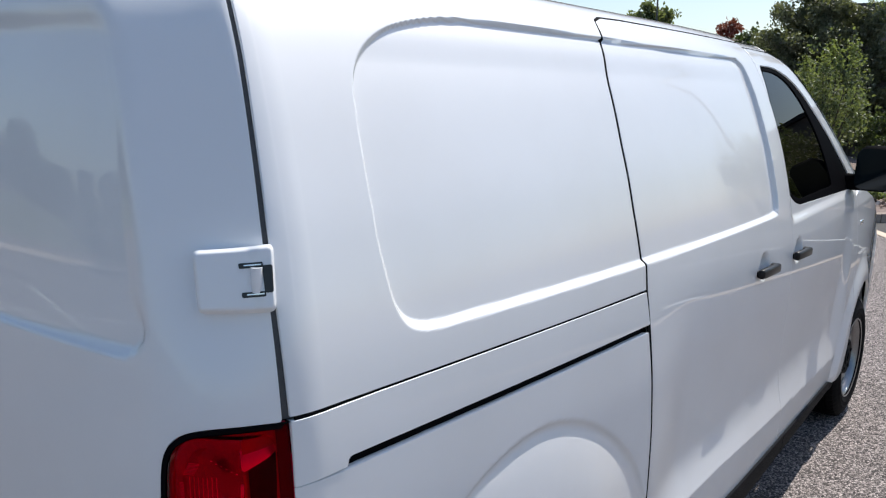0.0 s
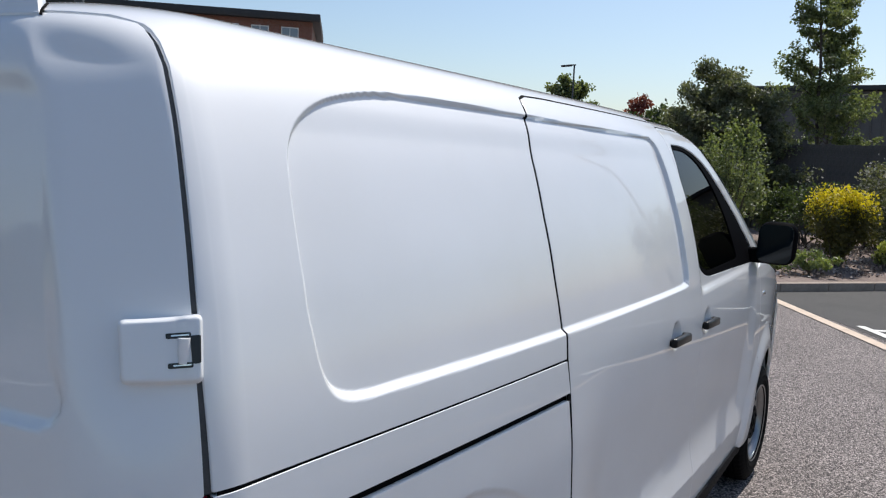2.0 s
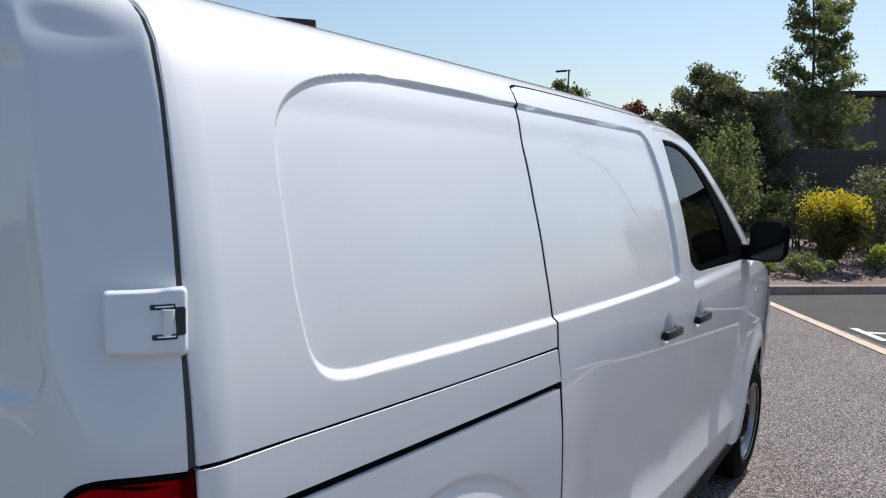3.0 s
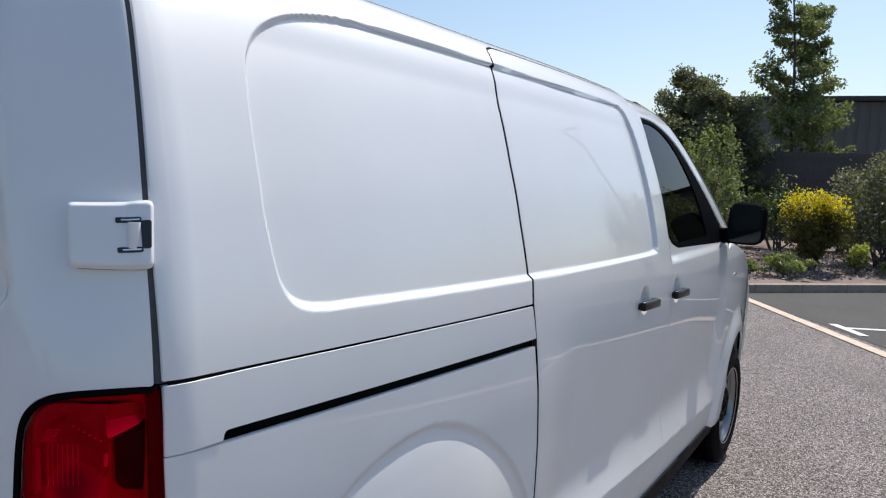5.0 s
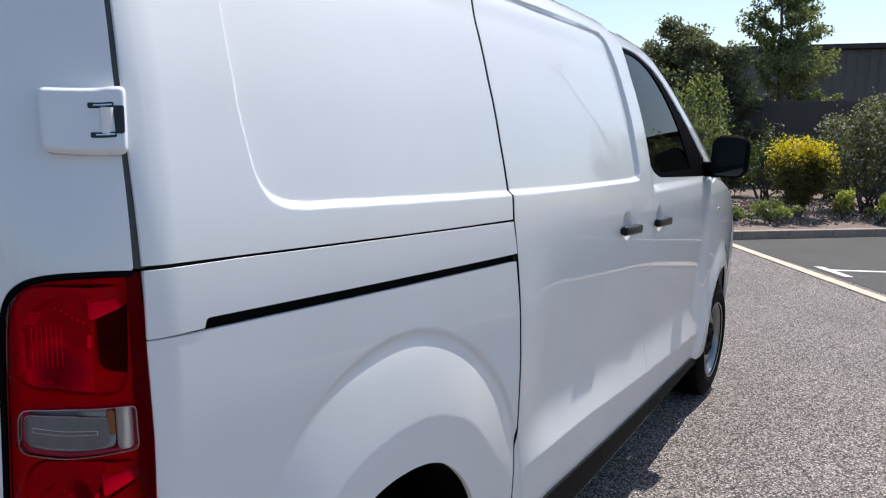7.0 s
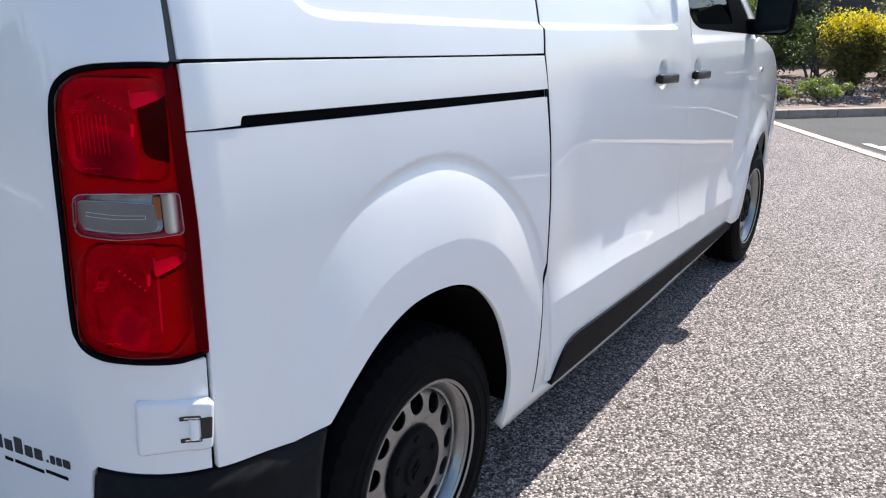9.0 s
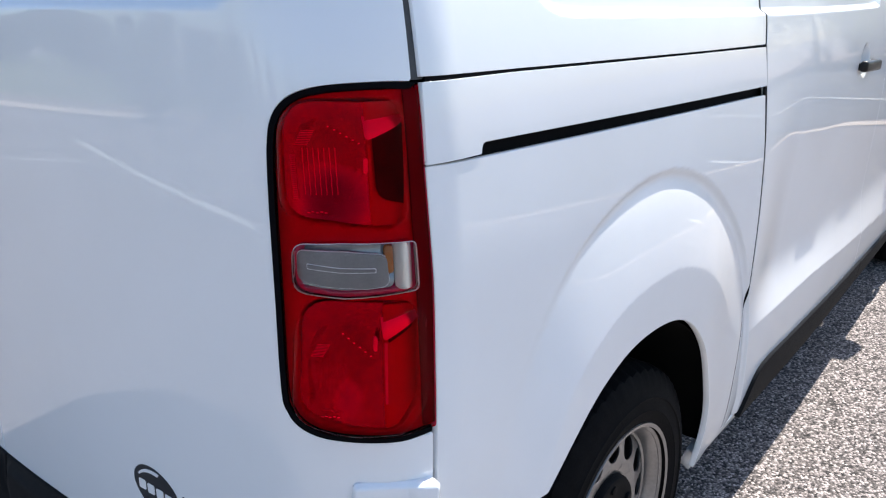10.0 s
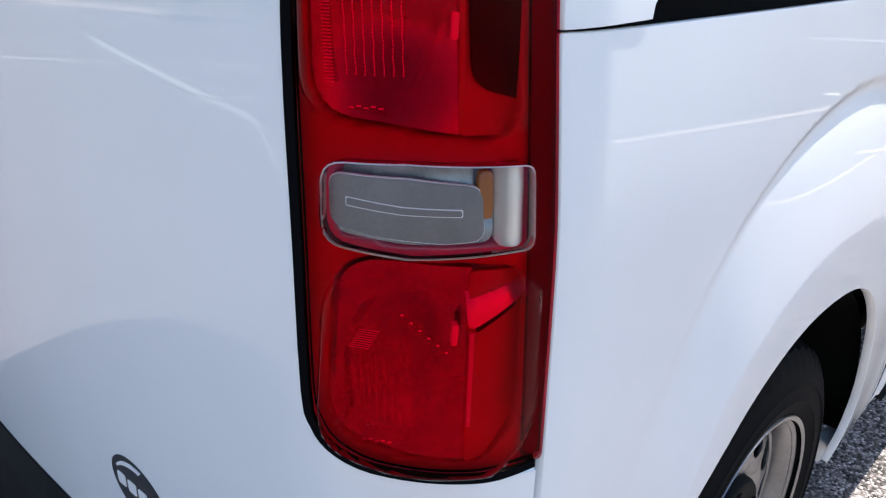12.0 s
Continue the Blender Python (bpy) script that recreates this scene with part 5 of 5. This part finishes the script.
def tree(name, at, tall, spread, mat, label, category="tree", seed=1, bare=0.25, leaf=0.11, count=9000, girth=0.09, leaders=1, clump=0.34, fullness=1.0, thick=15, fork=0.22, flare=(0.62, 0.16)):
    """Trunk, limbs and twigs, with leaves gathered round the outer twigs."""
    rng = np.random.default_rng(seed)
    top = thing(name, at, label, category, GROUPS.get(name, ""))
    wood_v, wood_f, tips = [], [], []

    def grow_tube(points, r0, r1):
        v, f = tube(points, np.linspace(r0, r1, len(points)), 6)
        o = len(wood_v)
        wood_v.extend(v)
        wood_f.extend([tuple(i + o for i in q) for q in f])

    for leader in range(leaders):
        off = (0, 0, 0) if leader == 0 else (rng.normal() * 0.1, rng.normal() * 0.1, 0)
        lean = (0.05 * rng.normal() + (fork * leader), 0.05 * rng.normal(), 1)
        height = tall * (1 - 0.14 * leader)
        trunk = branch_path(rng, off, lean, height, 9, 0.05, 0.05)
        grow_tube(trunk, girth * (1 - 0.3 * leader), girth * 0.15)
        limbs = int(thick / leaders) + 4
        for k in range(limbs):
            f = bare + (0.98 - bare) * (k + rng.uniform(0, 0.8)) / limbs
            i = min(int(f * 9), 8)
            t = f * 9 - i
            p = np.array(trunk[i]) * (1 - t) + np.array(trunk[i + 1]) * t
            ang = k * 2.4 + rng.uniform(-0.5, 0.5)
            shape = math.sin(math.pi * min(1, max(0.12, (1 - f) / (1 - bare) * flare[0] + flare[1]))) * spread
            limb = branch_path(rng, p, (math.cos(ang), math.sin(ang), 0.55), shape * rng.uniform(0.75, 1.15), 6, 0.04, 0.14)
            grow_tube(limb, girth * 0.32 * (1.1 - f), girth * 0.05)
            tips += [limb[j] for j in (3, 4, 5, 6)]
            for j in (2, 3, 4, 5):
                a2 = rng.uniform(0, 2 * math.pi)
                twig = branch_path(rng, limb[j], (math.cos(a2), math.sin(a2), 0.5), shape * rng.uniform(0.25, 0.5), 3, 0.03, 0.2)
                grow_tube(twig, girth * 0.08, girth * 0.03)
                tips += twig[1:]
    tips = np.array(tips)
    mesh_object("trunk", wood_v, wood_f, BARK, top, "grey-brown bark")
    pick = rng.integers(0, len(tips), count)
    weight = rng.uniform(0.45, 1.0, len(tips))[pick][:, None] * fullness
    puff = rng.normal(size=(count, 3))
    puff *= rng.uniform(0.2, 1.0, (count, 1)) ** 0.5 / np.linalg.norm(puff, axis=1, keepdims=True)
    v, f = leaves(rng, tips[pick] + puff * clump * 1.3 * weight * np.array((1, 1, 0.75)) * spread * 0.45, leaf)
    keep = v[:, 2].reshape(-1, 4).min(1) > 0.02
    n = int(keep.sum())
    v = v.reshape(-1, 4, 3)[keep].reshape(-1, 3)
    base = np.arange(n)[:, None] * 4
    leaf_mesh("crown", v, np.concatenate([base + np.array([0, 1, 2]), base + np.array([0, 2, 3])], 0), mat, top)
    return top


def bush(name, at, radii, mat, label, seed, count=3500, leaf=0.06, lumps=26, second=None, stems=9, category="shrub", hollow=0.5, foot=0.3, gold=0.64):
    """A shrub: bare stems from one foot and many small lumps of leaves over a rough dome."""
    rng = np.random.default_rng(seed)
    top = thing(name, at, label, category, GROUPS.get(name, ""))
    rx, ry, rz = radii
    stem_v, stem_f = [], []
    centres = []
    for k in range(lumps):
        a, h = rng.uniform(0, 2 * math.pi), rng.uniform(-0.25, 1.0)
        r = math.sqrt(max(0.0, 1 - max(h, 0) ** 4)) * rng.uniform(0.55, 1.0) * (1 - foot * max(0.0, 0.45 - h) / 0.7)
        centres.append((rx * r * math.cos(a), ry * r * math.sin(a), rz * (0.48 + 0.5 * h) * rng.uniform(0.85, 1.08)))
    for k in range(stems):
        goal = centres[k % lumps]
        path = [(0.12 * rx * math.cos(k), 0.12 * ry * math.sin(k), 0), tuple(0.5 * c for c in goal[:2]) + (goal[2] * 0.55,), goal]
        v, f = tube(path, (0.022, 0.014, 0.006), 5)
        o = len(stem_v)
        stem_v.extend(v)
        stem_f.extend([tuple(i + o for i in q) for q in f])
    mesh_object("woody_frame", stem_v, stem_f, BARK, top)
    centres = np.array(centres)
    pick = rng.integers(0, lumps, count)
    size = rng.uniform(0.14, 0.32, lumps)[pick][:, None] * np.array((rx, ry, rz * 0.8))
    d = rng.normal(size=(count, 3))
    d /= np.linalg.norm(d, axis=1, keepdims=True)
    spots = centres[pick] + d * size * rng.uniform(hollow, 1.0, (count, 1)) * 1.25
    v, f = leaves(rng, spots, leaf, -0.2)
    v[:, 2] = np.maximum(v[:, 2], 0.01)
    if second is None:
        leaf_mesh("foliage", v, f, mat, top)
    else:
        # leaves above the gold height take mat, those below take second
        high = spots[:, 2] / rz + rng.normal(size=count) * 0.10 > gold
        for name_, mask, m in (("upper_foliage", high, mat), ("lower_foliage", ~high, second)):
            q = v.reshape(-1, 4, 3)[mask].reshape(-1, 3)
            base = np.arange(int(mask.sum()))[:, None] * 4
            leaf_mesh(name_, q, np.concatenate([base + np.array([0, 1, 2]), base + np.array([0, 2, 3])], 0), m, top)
    return top


# raised bed behind the kerb
rng = np.random.default_rng(5)
bx, by = np.meshgrid(np.linspace(0, 24, 61), np.linspace(0.075, 9.0, 24), indexing="ij")
way = Vector((12.8, 16.35, 0)).normalized()
side_way = Vector((-way.y, way.x, 0))
verts, faces = [], []
for i in range(61):
    for j in range(24):
        p = Vector((-4.6, 6.46, 0)) + way * bx[i, j] + side_way * by[i, j]
        rise = 0.10 + 0.045 * min(by[i, j], 5) + 0.03 * noise.noise(p * 0.8) + 0.012 * noise.noise(p * 3.1)
        verts.append((p.x, p.y, max(rise, 0.06)))
for i in range(60):
    for j in range(23):
        faces.append((i * 24 + j, (i + 1) * 24 + j, (i + 1) * 24 + j + 1, i * 24 + j + 1))
tagged(mesh_object("planting_bed", verts, faces, MULCH), "brown bark-mulched planting bed", "ground", kind="structure")


def bed_z(x, y):
    d = Vector((x + 4.6, y - 6.46, 0)).dot(side_way)
    return 0.10 + 0.045 * min(max(d, 0), 5)


n = 5200
along, over = rng.uniform(3, 15, n), rng.uniform(0.12, 1, n) ** 1.0 * 3.6
cx = -4.6 + way.x * along + side_way.x * over
cy = 6.46 + way.y * along + side_way.y * over
spots = np.stack([cx, cy, 0.115 + 0.045 * over + rng.uniform(0, 0.02, n)], 1)
v, f = leaves(rng, spots, 0.065, 0.0)
chips_ob = leaf_mesh("mulch_chips", v, f, CHIP, None)
tagged(chips_ob, "scattered pale bark chips on the bed", "mulch", kind="stuff")

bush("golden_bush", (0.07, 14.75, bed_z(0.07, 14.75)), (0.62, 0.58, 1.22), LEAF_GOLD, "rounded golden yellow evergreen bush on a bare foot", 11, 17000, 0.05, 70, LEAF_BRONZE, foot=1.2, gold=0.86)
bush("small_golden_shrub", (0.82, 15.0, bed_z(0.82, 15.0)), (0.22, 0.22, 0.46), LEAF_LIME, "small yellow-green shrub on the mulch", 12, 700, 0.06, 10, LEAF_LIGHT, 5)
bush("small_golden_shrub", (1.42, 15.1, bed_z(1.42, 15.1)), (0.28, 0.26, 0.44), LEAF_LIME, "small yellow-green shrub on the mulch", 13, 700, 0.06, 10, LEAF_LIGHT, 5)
bush("low_shrub", (-0.12, 13.4, bed_z(-0.12, 13.4)), (0.40, 0.34, 0.36), LEAF_LIGHT, "low light green ground cover plant", 14, 1300, 0.05, 14, None, 6)
bush("low_shrub", (-0.62, 13.0, bed_z(-0.62, 13.0)), (0.28, 0.26, 0.20), LEAF_LIGHT, "low light green ground cover plant", 15, 800, 0.05, 10, None, 5)
bush("grey_shrub", (1.15, 16.6, bed_z(1.1, 16.6)), (1.25, 0.9, 1.95), LEAF_GREY, "large grey-green flowering shrub", 16, 11000, 0.06, 60, None, 14)
bush("grey_shrub", (2.3, 17.2, bed_z(2.3, 17.2)), (1.4, 1.0, 2.4), LEAF_GREY, "large grey-green flowering shrub", 17, 10000, 0.07, 50, None, 12)
bush("dark_shrub", (4.1, 19.3, bed_z(4.1, 19.3)), (1.5, 1.0, 3.3), LEAF_TREE, "green shrub beside the fence", 18, 6000, 0.09, 34, None, 12)
bush("dark_shrub", (5.9, 20.6, bed_z(5.9, 20.6)), (1.7, 1.1, 3.9), LEAF_TREE, "green shrub beside the fence", 23, 6000, 0.09, 34, None, 12)
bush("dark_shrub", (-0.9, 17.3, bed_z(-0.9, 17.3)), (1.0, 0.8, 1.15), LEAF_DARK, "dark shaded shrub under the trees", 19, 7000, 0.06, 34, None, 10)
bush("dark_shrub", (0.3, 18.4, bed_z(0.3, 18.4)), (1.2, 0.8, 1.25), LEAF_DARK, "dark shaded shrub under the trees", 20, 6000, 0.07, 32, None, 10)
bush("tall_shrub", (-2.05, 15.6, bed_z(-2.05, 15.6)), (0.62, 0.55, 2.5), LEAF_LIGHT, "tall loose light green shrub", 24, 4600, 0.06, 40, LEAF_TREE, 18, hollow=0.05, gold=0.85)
bush("dark_shrub", (-2.6, 16.4, bed_z(-2.6, 16.4)), (1.1, 0.9, 1.7), LEAF_TREE, "green shrub at the edge of the bed", 22, 4200, 0.08, 30, None, 10)
tree("garden_tree", (-1.55, 24.0, 0.0), 8.4, 1.6, LEAF_TREE, "slender broadleaved tree with two leaders", seed=36, bare=0.22, leaf=0.085, count=27000, girth=0.08, leaders=2, clump=0.27, thick=38, fork=0.17, flare=(0.50, 0.04))
tree("dark_tree", (-3.65, 20.6, 0.2), 4.1, 1.5, LEAF_OLIVE, "dense dark olive tree", seed=32, bare=0.10, leaf=0.07, count=46000, girth=0.12, leaders=2, clump=0.36, thick=30, fork=0.06)
tree("dark_tree", (-2.6, 21.0, 0.2), 3.5, 1.15, LEAF_OLIVE, "lower dark olive tree in front of the fence", seed=41, bare=0.06, leaf=0.075, count=26000, girth=0.1, leaders=2, clump=0.5, thick=26, fork=0.1)
tree("dark_tree", (-6.4, 23.0, 0.2), 3.1, 1.5, LEAF_DARK, "dense dark olive tree", seed=33, bare=0.10, leaf=0.11, count=9000, girth=0.12, leaders=2, clump=0.40)
tree("roundheaded_tree", (-18.7, 43.0, 0.0), 6.5, 1.55, LEAF_TREE, "round-headed green tree beside a lamp post", seed=34, bare=0.35, leaf=0.2, count=9000, girth=0.14, clump=0.5, thick=22)
tree("copper_tree", (-13.1, 40.5, 0.0), 5.5, 1.1, LEAF_RED, "small copper-leaved tree far across the road", seed=35, bare=0.4, leaf=0.2, count=1500, girth=0.08, clump=0.5)

# ---- fence, buildings, lamp posts ----
fence = thing("board_fence", (-9.0, 21.6, 0.0), "tall weathered grey board fence behind the planting", "fence", kind="structure")
plank = part("board", rounded_box((0.149, 0.022, 2.30), 0.004, (0, 0, 1.40), 1), BOARD, fence)
for k in range(1, 96):
    ob = new("board", plank.data)
    ob.parent = fence
    ob.location = (0.150 * k, 0.012 * (k % 2), 0.012 * math.sin(k * 1.7) + 0.0008 * k)
for z in (0.7, 2.1):
    part("rail", rounded_box((14.3, 0.05, 0.09), 0.005, (7.1, 0.05, z)), BOARD, fence)
for k in range(6):
    part("post", rounded_box((0.11, 0.11, 2.7), 0.008, (2.4 * k + 0.1, 0.11, 1.35)), BOARD, fence)

sign = thing("fence_sign", (-2.68, 21.585, 2.40), "small pale sign fixed to the fence", "sign")
part("plate", rounded_box((0.24, 0.012, 0.34), 0.004), FRAME_WHITE, sign)

hall = thing("clad_hall", (-6.6, 33.6, 0.0), "low industrial hall with brown ribbed cladding and a dark eaves line", "building")
part("wall", rounded_box((13.6, 14.0, 5.15), 0.02, (6.8, 7.0, 2.575)), CLADDING, hall)
rib = part("cladding_rib", rounded_box((0.06, 0.05, 5.1), 0.012, (0.15, -0.02, 2.55), 1), CLADDING, hall)
for k in range(1, 34):
    ob = new("cladding_rib", rib.data)
    ob.parent = hall
    ob.location = (0.4 * k, 0, 0)
part("roof", rounded_box((14.1, 14.5, 0.20), 0.03, (6.8, 7.0, 5.26)), FASCIA, hall)

flat_way = Vector((-17.1, -15.0, 0)).normalized()
flats = thing("brick_flats", (-55.9, 60.2, 0.0), "brick apartment block with white windows under a dark flat roof", "building")
flats.rotation_euler = (0, 0, math.atan2(flat_way.y, flat_way.x))
part("wall", rounded_box((60.0, 14.0, 15.2), 0.02, (30.0, 7.0 * -1, 7.6)), BRICK, flats)
part("roof", rounded_box((61.6, 15.6, 0.75), 0.05, (30.0, -7.0, 15.55)), FASCIA, flats)


def far_window(parent, x, y, z, wide, tall, like=None):
    if like is not None:
        pane, bar = like
        a, b = new("window", pane.data), None
        a.parent, a.location = parent, (x, y, z)
        for source in bar:
            c = new("window_frame", source.data)
            c.parent = a
        return like
    pane = part("window", rounded_box((wide, 0.06, tall), 0.01, (0, 0, 0), 1), PANE, parent)
    pane.location = (x, y, z)
    bars = []
    for dx, dz, w, t in ((0, tall / 2, wide + 0.1, 0.10), (0, -tall / 2, wide + 0.1, 0.10), (-wide / 2, 0, 0.10, tall), (wide / 2, 0, 0.10, tall), (0, 0.1, 0.08, tall), (0, -tall * 0.12, wide, 0.08)):
        bars.append(part("window_frame", rounded_box((w, 0.12, t), 0.01, (dx, 0, dz), 1), FRAME_WHITE, pane))
    return pane, bars


like = None
for storey in range(5):
    for k in range(14):
        wide = 1.7
        like = far_window(flats, 2.3 + 3.05 * k, 0.02, 13.6 - 2.9 * storey, wide, 1.75, like)


def lamp_post(at, tall, arm, label, girth=0.055):
    post = thing("lamp_post", at, label, "lamp post", "lamp posts")
    v, f = lathe([(0, girth * 1.5), (1.2, girth * 1.5), (1.25, girth), (tall, girth * 0.8), (tall, 0.0001)], 14, "z")
    mesh_object("column", v, f, GALVANISED, post)
    head = rounded_box((0.62, 0.24, 0.10), 0.04, (arm * 0.55, 0, tall - 0.04), 2)
    for vtx in head.verts:
        if abs(vtx.co.x) > abs(arm) * 0.6:
            vtx.co.z -= 0.03
    part("lamp_head", head, GALVANISED, post)
    part("bracket", rounded_box((abs(arm) * 0.5, 0.06, 0.06), 0.01, (arm * 0.15, 0, tall - 0.02)), GALVANISED, post)
    return post


lamp_post((-16.44, 39.35, 0.0), 7.25, -0.85, "dark lamp post with one flat head")
lamp_post((-12.5, 8.1, 0.0), 8.0, -0.9, "dark lamp post column beside the car park", 0.095)
lamp_post((6.6, 22.5, 0.0), 9.0, -0.95, "dark lamp post behind the planting bed", 0.07)

# ---- behind the camera: verge and trees that the paint mirrors ----
sheet("verge", [(-60, 25), (-26, 4.0), (-6.5, -18), (2, -30), (40, -42), (60, -90), (-90, -90), (-90, 25)], 0.012, GRASS, "dry mown grass verge", "ground")
kerb_run((-25.0, 3.2), (-5.6, -18.4), 0.11, 0.14, "pale concrete kerb along the verge")
KINDS = [(-66, 3.0, 2.2, 0.1), (-63, 2.6, 1.8, 0.1), (-60.5, 3.2, 1.5, 0.1), (-57, 4.6, 1.9, 0.2), (-54.5, 3.3, 1.3, 0.15), (-52.5, 3.5, 0.55, 0.03), (-50.8, 3.0, 0.5, 0.03), (-48.6, 3.6, 0.55, 0.03),
         (-45, 4.3, 1.35, 0.3), (-41, 3.2, 1.6, 0.1), (-36.5, 6.2, 1.7, 0.05), (-32, 3.6, 1.8, 0.1), (-27, 5.0, 1.5, 0.1), (-17, 6.5, 1.6, 0.1), (-6, 5.0, 2.0, 0.2), (6, 7.0, 1.6, 0.1)]
for k, (bearing, tall, spread, bare) in enumerate(KINDS):
    away = 52 + 4 * math.sin(k * 1.7)
    x, y = 0.5 + away * math.sin(radians(bearing)), -away * math.cos(radians(bearing))
    tree("verge_tree", (x, y, 0.01), tall * 1.08, spread * 1.1, LEAF_CONIFER, "dark green conifer on the verge" if spread < 0.8 or tall > 6 else "dark green tree on the verge", seed=50 + k, bare=bare, leaf=0.58, count=6000, girth=0.14, clump=0.55, thick=20, flare=(0.46, 0.04) if bare < 0.06 else (0.62, 0.16))
for k, (x, y) in enumerate(((-9.6, -9.6), (-8.6, -11.2), (-7.3, -12.4), (-5.9, -13.4))):
    bush("verge_shrub", (x, y, 0.01), (1.15, 1.0, 1.5), LEAF_DARK, "dark green shrub at the edge of the verge", 80 + k, 3000, 0.10, 30, None, 8)
